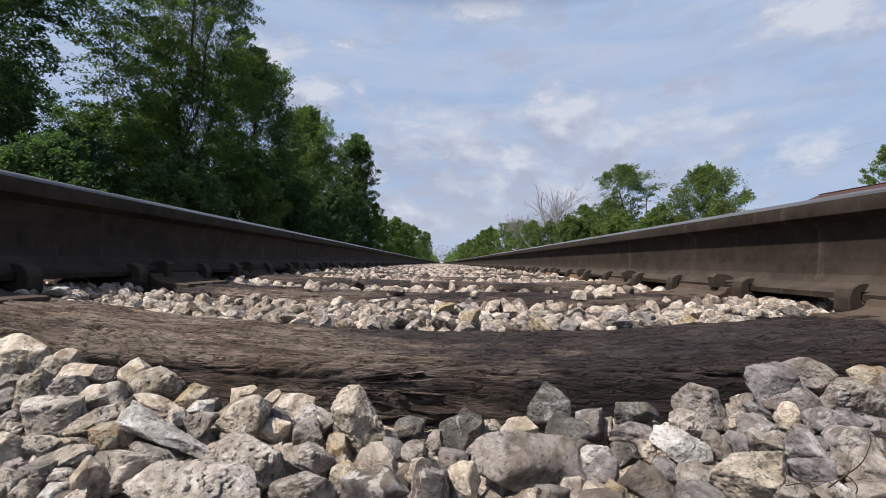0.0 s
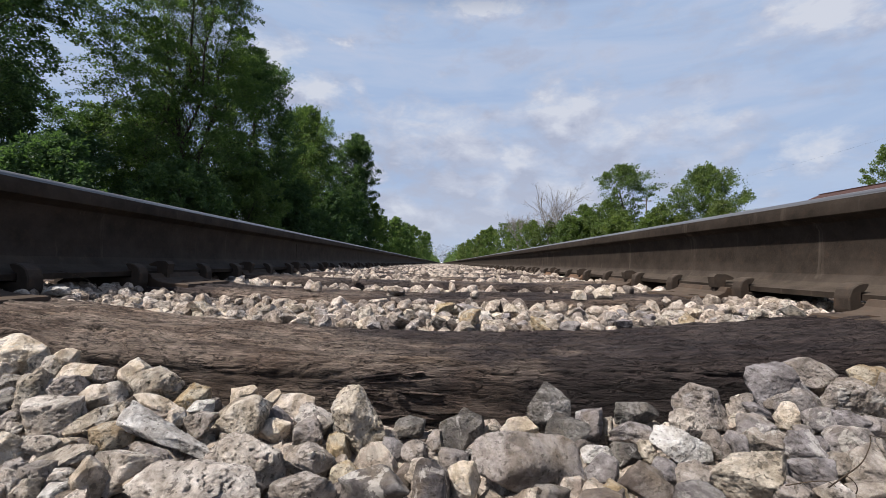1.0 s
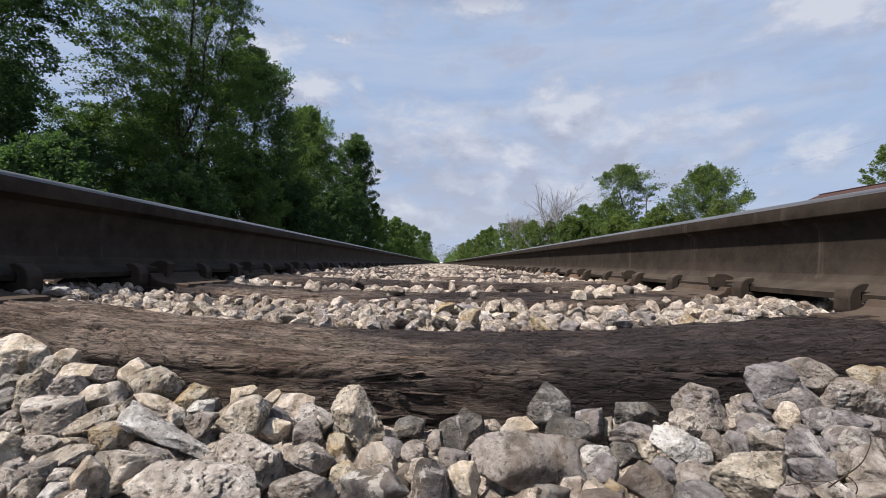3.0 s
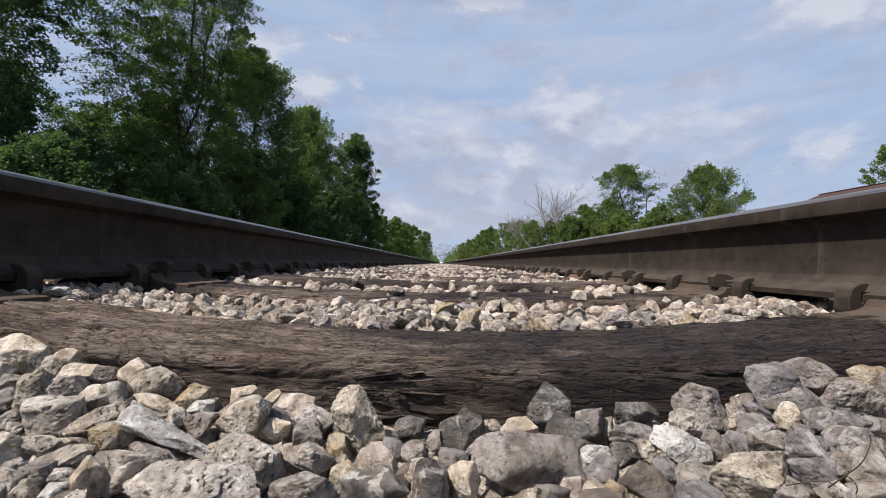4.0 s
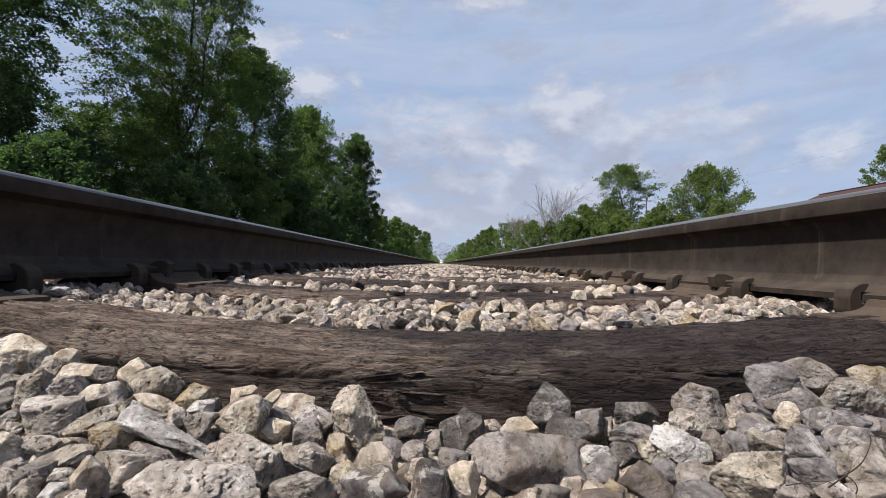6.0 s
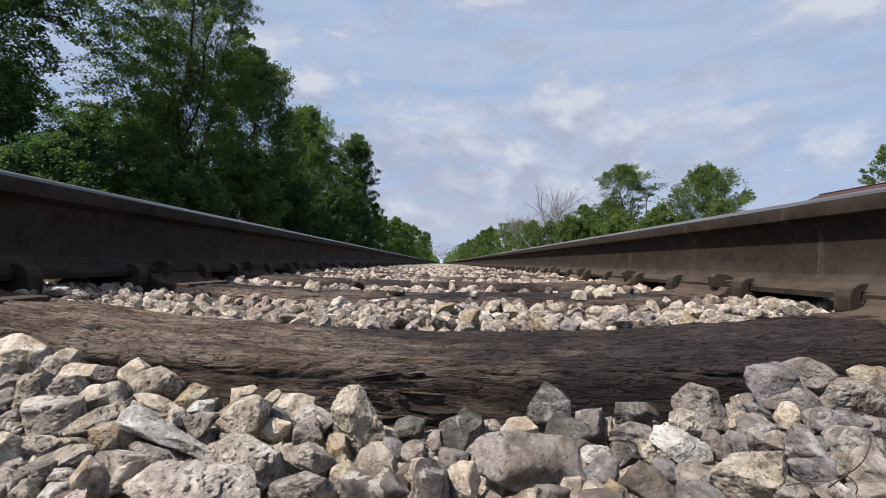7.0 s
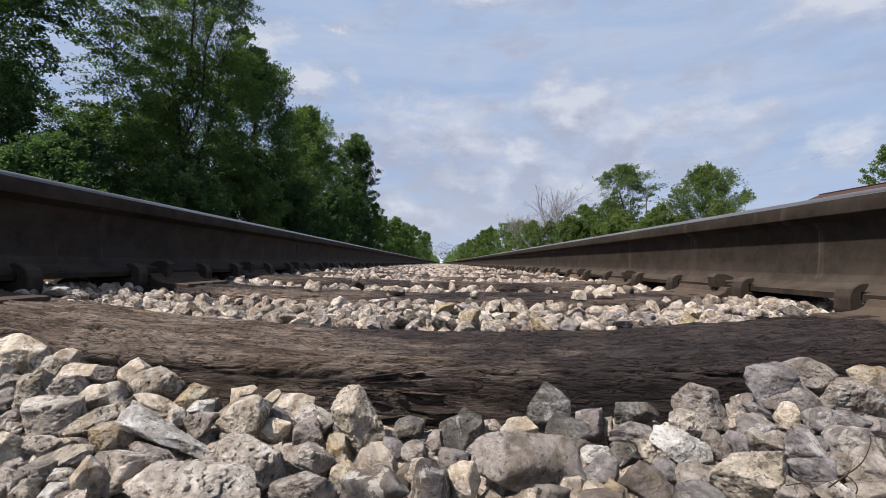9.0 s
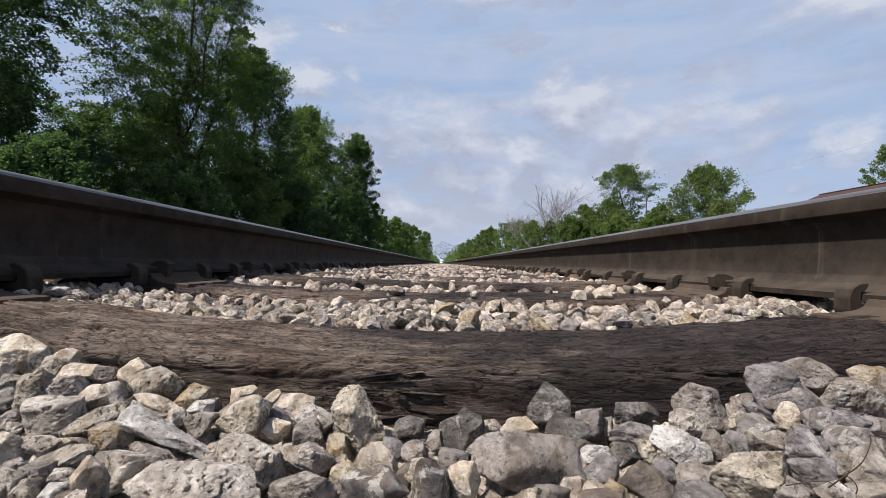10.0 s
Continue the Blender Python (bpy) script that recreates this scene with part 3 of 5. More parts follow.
    amt = np.where(Z < -0.13, 0, amt)
    V = np.stack([X, Y + NY * amt, Z + NZ * amt + sag * tie_sag(X)], 1)
    base = np.arange(nx - 1)[:, None] * m + np.arange(m - 1)[None]
    F = np.stack([base, base + m, base + m + 1, base + 1], -1).reshape(-1, 4)
    low_loop = np.arange(nx - 1) * m
    B = np.stack([low_loop + m - 1, low_loop + m + m - 1, low_loop + m, low_loop], -1)
    me = mesh_of("timber", V, np.concatenate([F, B]), material, True)
    bm = bmesh.new()
    bm.from_mesh(me)
    bm.verts.ensure_lookup_table()
    ends = [(k, [bm.verts[k * m + i] for i in range(m)]) for k in (0, nx - 1)]
    for k, ring in ends:
        c = bm.verts.new((xs[k], 0, -h / 2))
        for i in range(m):
            a, b = ring[i], ring[(i + 1) % m]
            bm.faces.new((a, b, c) if k == 0 else (b, a, c))
    bm.to_mesh(me)
    bm.free()
    return me


def build_ties():
    near = tagged(new("railway_tie", tie_mesh(3, 1000, 170, 0.038, TARRED, True)), "cracked dark-brown creosoted timber tie with splintered edge", "railway tie", "ties of the track")
    near.location = (0.0, TIE_FIRST + TIE_W / 2, 0.0)
    near.rotation_euler = (0, 0, radians(-0.6))
    rng = np.random.RandomState(14)
    for k in range(26):
        length, x = rng.uniform(0.012, 0.028), rng.uniform(-0.085, 0.03)
        z = -0.045 - rng.uniform(0.0, 0.055)
        bm = box(-length / 2, length / 2, -0.003, 0.003, -0.0013, 0.0013)
        for v in bm.verts:
            v.co += Vector((rng.normal() * 0.008, rng.normal() * 0.0015, rng.normal() * 0.0012))
        chip = part("splinter", bm, TARRED, near)
        chip.matrix_basis = pose(x, -TIE_W / 2 + 0.0025 + rng.uniform(-0.001, 0.002), z, rng.uniform(-20, 20), rng.uniform(-9, 9), rng.uniform(-5, 5))
    second = tagged(new("railway_tie", tie_mesh(8, 520, 100, 0.016, TIMBER)), "weathered brown timber tie between gravel", "railway tie", "ties of the track")
    second.location = (0.0, TIE_FIRST + TIE_STEP + TIE_W / 2 + 0.028, -0.002)
    second.rotation_euler = (0, 0, radians(-1.1))
    kinds = [tie_mesh(20 + k, 200, 40, 0.010, TIMBER) for k in range(5)]
    plain = [tie_mesh(30 + k, 40, 22, 0.010, TIMBER) for k in range(4)]
    rng = random.Random(5)
    for k in list(range(-8, 0)) + list(range(2, 110)):
        t = tagged(new("railway_tie", kinds[k % 5] if 0 < k < 11 else plain[k % 4]), "weathered brown timber tie between gravel", "railway tie", "ties of the track")
        t.location = (rng.uniform(-0.02, 0.02), TIE_FIRST + TIE_STEP * k + TIE_W / 2 - (0.09 if k < 0 else 0) + rng.uniform(-0.012, 0.012), rng.uniform(-0.004, 0.002) + (0.004 if k > 1 else -0.045))
        t.rotation_euler = (0, 0, radians(rng.uniform(-0.8, 0.8)))
    v, f = [], []
    for k in range(110, 700):
        y = TIE_FIRST + TIE_STEP * k
        b = len(v)
        v += [(x, y + dy, z) for z in (-0.17, -0.015) for x in (-1.31, 1.31) for dy in (0, TIE_W)]
        f += [(b + i for i in q) for q in ((4, 6, 7, 5), (0, 4, 5, 1), (2, 3, 7, 6), (0, 2, 6, 4), (1, 5, 7, 3))]
    f = [tuple(q) for q in f]
    tagged(new("distant_ties", mesh_of("distant_ties", v, f, TIMBER)), "far timber ties running to the horizon", "railway ties", kind="stuff")


build_ties()


# ---- fastenings ----
def build_tie_plate(spike_y):
    """Ribbed steel plate with spikes; the inner side of the rail lies towards -side."""
    thing = tagged(new("tie_plate"), "rusty steel tie plate with driven spikes under the rail", "tie plate", "tie plates")
    bm = bmesh.new()
    half = [(0.0, 0.0222), (0.0795, 0.0222), (0.0805, 0.0270), (0.088, 0.0268), (0.094, 0.0165), (0.106, 0.0105), (0.118, 0.0078), (0.128, 0.0066), (0.146, 0.0052), (0.168, 0.0042), (0.176, 0.0030), (0.178, -0.004)]
    top = [(-x, z) for x, z in reversed(half[1:])] + half
    ys = (-0.097, -0.095, -0.058, -0.040, 0.036, 0.054, 0.095, 0.097)
    rows = [[bm.verts.new((x, y, z - (0.002 if j in (0, 7) else 0))) for x, z in top] for j, y in enumerate(ys)]
    for j in range(7):
        for i in range(len(top) - 1):
            hole = j in (2, 4) and min(abs(top[i][0]), abs(top[i + 1][0])) == 0.128
            quad = [rows[j][i], rows[j][i + 1], rows[j + 1][i + 1], rows[j + 1][i]]
            if hole:
                low = [bm.verts.new((v.co.x, v.co.y, -0.003)) for v in quad]
                for k in range(4):
                    bm.faces.new((quad[k], quad[(k + 1) % 4], low[(k + 1) % 4], low[k]))
                bm.faces.new(low)
            else:
                bm.faces.new(quad)
    for row in (rows[0], rows[-1]):
        foot = [bm.verts.new((v.co.x, v.co.y, -0.006)) for v in row]
        for i in range(len(top) - 1):
            bm.faces.new((row[i], row[i + 1], foot[i + 1], foot[i]))
    bmesh.ops.recalc_face_normals(bm, faces=bm.faces)
    part("plate", bm, PLATE_STEEL, thing)
    for s, y in ((-1, spike_y), (1, 0.05), (1, -0.05)):
        bm = bmesh.new()
        x = s * 0.088
        add_box(bm, x - 0.008, x + 0.008, y - 0.008, y + 0.008, -0.02, 0.041, 0.002)
        beak = [(-0.011, 0.0250), (-0.015, 0.0490), (-0.008, 0.0560), (0.013, 0.0565), (0.033, 0.0480), (0.030, 0.0440), (0.013, 0.0425), (0.011, 0.0250)]
        rows = [[bm.verts.new((x - s * dx, y + dy, z)) for dx, z in beak] for dy in (-0.012, 0.012)]
        for q in range(len(beak)):
            w = (q + 1) % len(beak)
            bm.faces.new((rows[0][q], rows[0][w], rows[1][w], rows[1][q]))
        bm.faces.new(rows[0])
        bm.faces.new(list(reversed(rows[1])))
        bmesh.ops.recalc_face_normals(bm, faces=bm.faces)
        part("spike", bm, SPIKE_STEEL, thing)
    return thing


def build_rail_anchor():
    """Sprung clip gripping the rail's foot beside a tie."""
    thing = tagged(new("rail_anchor"), "brown steel rail anchor clipped over the rail foot", "rail anchor", "rail anchors")
    bm = bmesh.new()
    outline = [(-0.092, -0.031), (-0.070, -0.035), (0.088, -0.032), (0.096, -0.004), (0.094, 0.012), (0.070, 0.020), (0.070, 0.0135), (0.0785, 0.0115), (0.0785, -0.003), (-0.0785, -0.003), (-0.0785, 0.0125), (-0.072, 0.0145), (-0.065, 0.0265), (-0.072, 0.0290), (-0.084, 0.0265), (-0.094, 0.0190), (-0.099, 0.0050), (-0.099, -0.0160)]
    rows = [[bm.verts.new((x, y, z)) for x, z in outline] for y in (-0.014, 0.014)]
    n = len(outline)
    for i in range(n):
        bm.faces.new((rows[0][i], rows[0][(i + 1) % n], rows[1][(i + 1) % n], rows[1][i]))
    bm.faces.new(rows[0])
    bm.faces.new(list(reversed(rows[1])))
    bmesh.ops.recalc_face_normals(bm, faces=bm.faces)
    bmesh.ops.bevel(bm, geom=list(bm.edges), offset=0.0018, segments=1, affect="EDGES")
    part("clip", bm, SPIKE_STEEL, thing)
    return thing


def build_fastenings():
    rng = random.Random(9)
    plates, anchor = {1: build_tie_plate(-0.060), -1: build_tie_plate(0.044)}, build_rail_anchor()
    for s, plate in plates.items():
        plate.matrix_basis = pose(s * RAIL_X, TIE_FIRST - TIE_STEP - 0.09 + TIE_W / 2, -0.0028, 0, 0, 0 if s > 0 else 180)
    anchor.location = (-RAIL_X, TIE_FIRST - TIE_STEP + TIE_W + 0.016, RAIL_TOP - RAIL_H)
    for k in range(-1, 34):
        for s in (-1, 1):
            turn = 0 if s > 0 else 180
            y0 = TIE_FIRST + TIE_STEP * k - (0.09 if k < 0 else 0) + (0.028 - 0.015 * s if k == 1 else 0)
            if k >= 0:
                copy_thing(plates[s], pose(s * RAIL_X, y0 + TIE_W / 2, -0.0028, 0, 0, turn))
            for y in (y0 - 0.017, y0 + TIE_W + 0.017):
                slack = 0.020 if (k, s) == (0, -1) and y > y0 else 0.0
                copy_thing(anchor, pose(s * RAIL_X, y + slack + rng.uniform(-0.006, 0.006), RAIL_TOP - RAIL_H, 0, 0, turn))
    v, f = [], []
    for k in range(34, 200):
        for s in (-1, 1):
            y = TIE_FIRST + TIE_STEP * k
            for x0, x1, ya, yb, z0, z1 in ((s * RAIL_X - 0.175, s * RAIL_X + 0.175, 0.02, 0.21, 0.0, 0.018), (s * RAIL_X - 0.097, s * RAIL_X + 0.097, -0.03, 0.0, -0.02, 0.045), (s * RAIL_X - 0.097, s * RAIL_X + 0.097, 0.235, 0.265, -0.02, 0.045)):
                b = len(v)
                v += [(x, y + yy, z) for z in (z0, z1) for x in (x0, x1) for yy in (ya, yb)]
                f += [tuple(b + i for i in q) for q in ((4, 6, 7, 5), (0, 4, 5, 1), (2, 3, 7, 6), (0, 2, 6, 4), (1, 5, 7, 3))]
    tagged(new("distant_fastenings", mesh_of("distant_fastenings", v, f, SPIKE_STEEL)), "far rusty plates and anchors along the rails", "rail fastenings", kind="stuff")


build_fastenings()

# ---- ballast ----
STONE_WORDS = {
    "c": "cream angular limestone ballast stone", "k": "buff-grey rough limestone ballast stone", "g": "light grey pitted limestone ballast stone",
    "e": "buff pitted limestone ballast stone", "h": "pale grey pitted limestone ballast stone", "d": "dark grey weathered ballast stone", "p": "smooth purple-grey slate ballast stone", "b": "brown smooth ballast stone",
    "t": "tan sandy limestone ballast stone", "w": "chalky white limestone ballast stone",
}
stone_rng = np.random.RandomState(21)


PITTED = {"h": 1.0, "e": 1.2, "k": 0.9, "g": 0.35, "d": 0.5, "c": 0.25, "t": 0.4, "w": 0.4, "p": 0.1, "b": 0.1}
loose = []


def fullness(v):
    """Share of its upright box that a stone's outline fills."""
    a = np.linspace(0, 2 * math.pi, 24, endpoint=False)
    p = v[:, (0, 2)][np.argmax(v[:, (0, 2)] @ np.stack([np.cos(a), np.sin(a)]), axis=0)]
    q = np.roll(p, -1, 0)
    return abs(float((p[:, 0] * q[:, 1] - q[:, 0] * p[:, 1]).sum())) / 2


def stone(tone, x, y, z, sx, sy, sz, lean, taper=1.0):
    """One loose stone before the nearest tie. taper: how wide its top is against its foot."""
    n = int(min(64, max(16, max(sx, sz) / 0.00095)))
    seed = min((stone_rng.randint(1 << 30) for _ in range(7)), key=lambda q: abs(fullness(stone_arrays(np.random.RandomState(q), 8, (sx, sy, sz), 24.0, 1.0, 0.0, taper)[0]) - 0.82))
    rng = np.random.RandomState(seed)
    smooth = tone in "pb" or (tone in "gk" and sx > 0.068)
    v, f = stone_arrays(rng, n, (sx, sy, sz), 13.0 if smooth else 17.0 + seed % 22, 0.6 if smooth else 1.0, 0.08 if smooth else PITTED[tone], taper)
    ob = new("ballast_stone", mesh_of("ballast_stone", v * (sx, sy, sz), f, STONE[tone], True))
    ob.matrix_basis = pose(x, y, z, 0, lean, 0)
    tagged(ob, STONE_WORDS[tone] + (", broad and flat" if sx > 0.06 else ""), "stone", "loose ballast stones")
    loose.append((x, y, z, sx, sz))


stone("c", -0.373, 0.390, -0.030, 0.047, 0.036, 0.038, 1, 0.8)
stone("c", -0.372, 0.378, -0.041, 0.019, 0.019, 0.019, 1, 1)
stone("e", -0.333, 0.383, -0.039, 0.018, 0.019, 0.024, 1, 0.8)
stone("c", -0.329, 0.392, -0.032, 0.024, 0.022, 0.022, 16, 0.7)
# Purplish stone in a shadowed gap; some of that shade is in its tone.
stone("d", -0.347, 0.387, -0.037, 0.018, 0.018, 0.020, 1, 1)
stone("e", -0.357, 0.369, -0.048, 0.018, 0.016, 0.016, 1, 0.8)
stone("g", -0.347, 0.358, -0.055, 0.020, 0.016, 0.012, 1, 1)
stone("e", -0.325, 0.354, -0.051, 0.025, 0.027, 0.039, -7, 0.7)
stone("c", -0.306, 0.380, -0.042, 0.038, 0.024, 0.021, -7, 0.8)
stone("k", -0.284, 0.383, -0.043, 0.024, 0.020, 0.019, 1, 0.8)
stone("h", -0.303, 0.362, -0.051, 0.033, 0.027, 0.027, 1, 0.9)
stone("c", -0.260, 0.385, -0.041, 0.027, 0.026, 0.026, 1, 0.8)
stone("e", -0.235, 0.375, -0.048, 0.047, 0.032, 0.030, -7, 0.85)
stone("c", -0.274, 0.358, -0.055, 0.032, 0.022, 0.021, -13, 0.85)
stone("h", -0.262, 0.365, -0.052, 0.025, 0.021, 0.020, 16, 0.8)
stone("d", -0.338, 0.346, -0.060, 0.016, 0.016, 0.017, 1, 1)
stone("t", -0.199, 0.371, -0.057, 0.026, 0.022, 0.021, 26, 0.8)
stone("c", -0.219, 0.355, -0.060, 0.041, 0.018, 0.014, 23, 0.8)
stone("c", -0.198, 0.348, -0.066, 0.018, 0.017, 0.017, 1, 1)
stone("w", -0.187, 0.364, -0.064, 0.020, 0.016, 0.014, 1, 0.9)
stone("k", -0.177, 0.342, -0.070, 0.024, 0.020, 0.019, 1, 1)
stone("h", -0.285, 0.330, -0.064, 0.047, 0.035, 0.033, 1, 0.85)
stone("k", -0.315, 0.329, -0.067, 0.017, 0.017, 0.020, 1, 1)
stone("h", -0.310, 0.329, -0.069, 0.014, 0.016, 0.010, -9, 1)
stone("e", -0.250, 0.333, -0.064, 0.064, 0.026, 0.019, -21, 0.9)
stone("k", -0.223, 0.346, -0.064, 0.037, 0.016, 0.010, 16, 1)
stone("t", -0.228, 0.319, -0.071, 0.030, 0.023, 0.022, 1, 1)
stone("w", -0.191, 0.323, -0.071, 0.078, 0.025, 0.016, 27, 0.8)
stone("e", -0.149, 0.349, -0.067, 0.056, 0.035, 0.031, -19, 0.85)
stone("c", -0.162, 0.386, -0.060, 0.025, 0.020, 0.019, 1, 0.8)
stone("h", -0.274, 0.310, -0.074, 0.035, 0.021, 0.018, 1, 0.9)
stone("e", -0.286, 0.300, -0.074, 0.020, 0.021, 0.026, 1, 0.8)
stone("c", -0.258, 0.315, -0.074, 0.013, 0.016, 0.009, 1, 1)
stone("e", -0.249, 0.297, -0.077, 0.050, 0.018, 0.012, -12, 0.9)
stone("h", -0.191, 0.285, -0.076, 0.050, 0.031, 0.027, 9, 0.8)
stone("k", -0.191, 0.304, -0.076, 0.029, 0.016, 0.011, 21, 1)
stone("c", -0.206, 0.271, -0.078, 0.022, 0.023, 0.029, 11, 0.8)
stone("k", -0.271, 0.289, -0.080, 0.019, 0.016, 0.011, 1, 0.9)
stone("h", -0.255, 0.271, -0.081, 0.018, 0.018, 0.019, 1, 0.8)
stone("k", -0.242, 0.276, -0.080, 0.025, 0.021, 0.020, 1, 0.9)
stone("e", -0.237, 0.265, -0.082, 0.018, 0.018, 0.018, 1, 0.8)
stone("h", -0.228, 0.276, -0.081, 0.019, 0.016, 0.013, 1, 0.9)
stone("w", -0.221, 0.266, -0.083, 0.016, 0.016, 0.011, 1, 0.9)
stone("k", -0.253, 0.265, -0.083, 0.010, 0.016, 0.012, 1, 1)
stone("h", -0.133, 0.262, -0.077, 0.087, 0.036, 0.032, 4, 0.8)
stone("c", -0.169, 0.269, -0.080, 0.025, 0.017, 0.016, -14, 0.9)
stone("h", -0.115, 0.292, -0.075, 0.053, 0.036, 0.036, 13, 0.8)
stone("k", -0.126, 0.294, -0.080, 0.017, 0.016, 0.016, 1, 1)
stone("c", -0.137, 0.386, -0.063, 0.022, 0.016, 0.014, -24, 0.8)
stone("c", -0.112, 0.381, -0.065, 0.040, 0.025, 0.023, 11, 0.8)
stone("g", -0.120, 0.365, -0.071, 0.023, 0.016, 0.009, 36, 0.9)
stone("h", -0.088, 0.359, -0.071, 0.035, 0.025, 0.023, 21, 0.85)
stone("k", -0.088, 0.339, -0.075, 0.025, 0.025, 0.025, 1, 0.8)
stone("c", -0.120, 0.346, -0.074, 0.030, 0.019, 0.018, 1, 0.8)
stone("e", -0.046, 0.340, -0.067, 0.041, 0.036, 0.066, -11, 0.95)
stone("t", -0.063, 0.325, -0.078, 0.022, 0.021, 0.021, -9, 0.7)
stone("d", -0.067, 0.352, -0.077, 0.014, 0.016, 0.014, 1, 1)
stone("c", -0.060, 0.348, -0.079, 0.009, 0.016, 0.010, 1, 1)
stone("k", -0.078, 0.303, -0.077, 0.039, 0.028, 0.026, 19, 0.85)
stone("t", -0.046, 0.290, -0.080, 0.024, 0.018, 0.017, 1, 0.8)
stone("k", -0.068, 0.263, -0.077, 0.041, 0.022, 0.019, -9, 0.85)
stone("p", -0.026, 0.265, -0.075, 0.048, 0.028, 0.025, -11, 0.7)
stone("d", -0.010, 0.367, -0.079, 0.028, 0.021, 0.020, 1, 0.9)
stone("g", -0.020, 0.331, -0.081, 0.018, 0.019, 0.020, 1, 1)
stone("k", -0.003, 0.326, -0.081, 0.021, 0.021, 0.021, -14, 0.7)
stone("p", 0.012, 0.266, -0.073, 0.027, 0.028, 0.035, -5, 0.6)
stone("h", 0.001, 0.307, -0.083, 0.013, 0.016, 0.013, 1, 1)
stone("k", 0.012, 0.351, -0.081, 0.014, 0.016, 0.017, 1, 1)
stone("d", 0.036, 0.358, -0.075, 0.042, 0.036, 0.036, 6, 0.7)
stone("g", 0.026, 0.316, -0.082, 0.024, 0.019, 0.018, 1, 0.9)
stone("d", 0.039, 0.327, -0.083, 0.010, 0.016, 0.012, 1, 1)
stone("c", 0.031, 0.276, -0.077, 0.025, 0.025, 0.025, 1, 0.8)
stone("k", 0.076, 0.288, -0.072, 0.079, 0.036, 0.046, 5, 0.8)
stone("c", 0.084, 0.364, -0.077, 0.033, 0.021, 0.019, 1, 0.8)
stone("d", 0.111, 0.380, -0.065, 0.037, 0.036, 0.049, 9, 0.45)
stone("d", 0.122, 0.357, -0.074, 0.037, 0.027, 0.025, 6, 0.85)
stone("g", 0.142, 0.360, -0.070, 0.026, 0.027, 0.035, 11, 0.5)
stone("e", 0.158, 0.362, -0.073, 0.013, 0.016, 0.017, 1, 0.8)
stone("d", 0.191, 0.379, -0.066, 0.044, 0.025, 0.022, 1, 0.85)
stone("g", 0.173, 0.348, -0.072, 0.041, 0.024, 0.021, -4, 0.7)
stone("w", 0.137, 0.327, -0.078, 0.026, 0.016, 0.013, 1, 0.8)
stone("g", 0.128, 0.294, -0.076, 0.026, 0.024, 0.024, 1, 0.7)
stone("d", 0.157, 0.321, -0.076, 0.023, 0.019, 0.018, 1, 0.8)
stone("e", 0.171, 0.320, -0.075, 0.017, 0.017, 0.019, 1, 0.7)
stone("b", 0.149, 0.274, -0.073, 0.037, 0.023, 0.020, 23, 0.8)
stone("t", 0.126, 0.267, -0.076, 0.019, 0.016, 0.011, 26, 0.9)
stone("b", 0.116, 0.262, -0.076, 0.034, 0.016, 0.009, -7, 0.7)
stone("p", 0.085, 0.265, -0.077, 0.025, 0.016, 0.013, 1, 0.7)
stone("e", 0.063, 0.371, -0.079, 0.010, 0.016, 0.007, 1, 1)
stone("k", 0.243, 0.366, -0.054, 0.051, 0.036, 0.035, 13, 0.5)
stone("h", 0.223, 0.355, -0.064, 0.029, 0.024, 0.023, 1, 0.8)
stone("w", 0.197, 0.318, -0.069, 0.048, 0.027, 0.024, 27, 0.8)
stone("k", 0.272, 0.361, -0.051, 0.018, 0.019, 0.025, 16, 0.7)
stone("g", 0.282, 0.351, -0.053, 0.030, 0.016, 0.010, 26, 0.9)
stone("g", 0.304, 0.371, -0.036, 0.045, 0.036, 0.041, 1, 0.75)
stone("k", 0.354, 0.389, -0.028, 0.046, 0.029, 0.026, 11, 0.75)
stone("g", 0.313, 0.359, -0.045, 0.048, 0.029, 0.026, -7, 0.8)
stone("k", 0.367, 0.364, -0.041, 0.056, 0.034, 0.030, -4, 0.85)
stone("t", 0.405, 0.384, -0.032, 0.031, 0.025, 0.024, 1, 0.8)
stone("g", 0.406, 0.370, -0.038, 0.018, 0.020, 0.032, 1, 0.8)
stone("c", 0.296, 0.341, -0.053, 0.014, 0.016, 0.024, 26, 0.7)
stone("g", 0.260, 0.327, -0.060, 0.030, 0.027, 0.026, 1, 0.8)
stone("k", 0.260, 0.318, -0.063, 0.035, 0.023, 0.020, 1, 0.8)
stone("k", 0.221, 0.316, -0.067, 0.018, 0.019, 0.026, -14, 0.8)
stone("g", 0.238, 0.319, -0.067, 0.016, 0.017, 0.019, 1, 0.9)
stone("g", 0.298, 0.328, -0.061, 0.020, 0.016, 0.012, 1, 1)
stone("g", 0.318, 0.341, -0.054, 0.021, 0.020, 0.020, 1, 0.7)
stone("g", 0.341, 0.340, -0.055, 0.035, 0.020, 0.017, 1, 0.7)
stone("g", 0.316, 0.313, -0.061, 0.034, 0.029, 0.028, 1, 0.8)
stone("g", 0.276, 0.304, -0.064, 0.023, 0.023, 0.027, 1, 0.7)
stone("g", 0.360, 0.335, -0.057, 0.023, 0.018, 0.017, 1, 0.8)
stone("e", 0.217, 0.276, -0.068, 0.053, 0.033, 0.030, -11, 0.85)
stone("g", 0.259, 0.280, -0.069, 0.031, 0.025, 0.024, 1, 0.8)
stone("k", 0.289, 0.294, -0.068, 0.020, 0.018, 0.018, 1, 0.8)
stone("k", 0.303, 0.287, -0.066, 0.033, 0.027, 0.026, -19, 0.8)
stone("k", 0.183, 0.283, -0.073, 0.028, 0.022, 0.021, 1, 0.8)
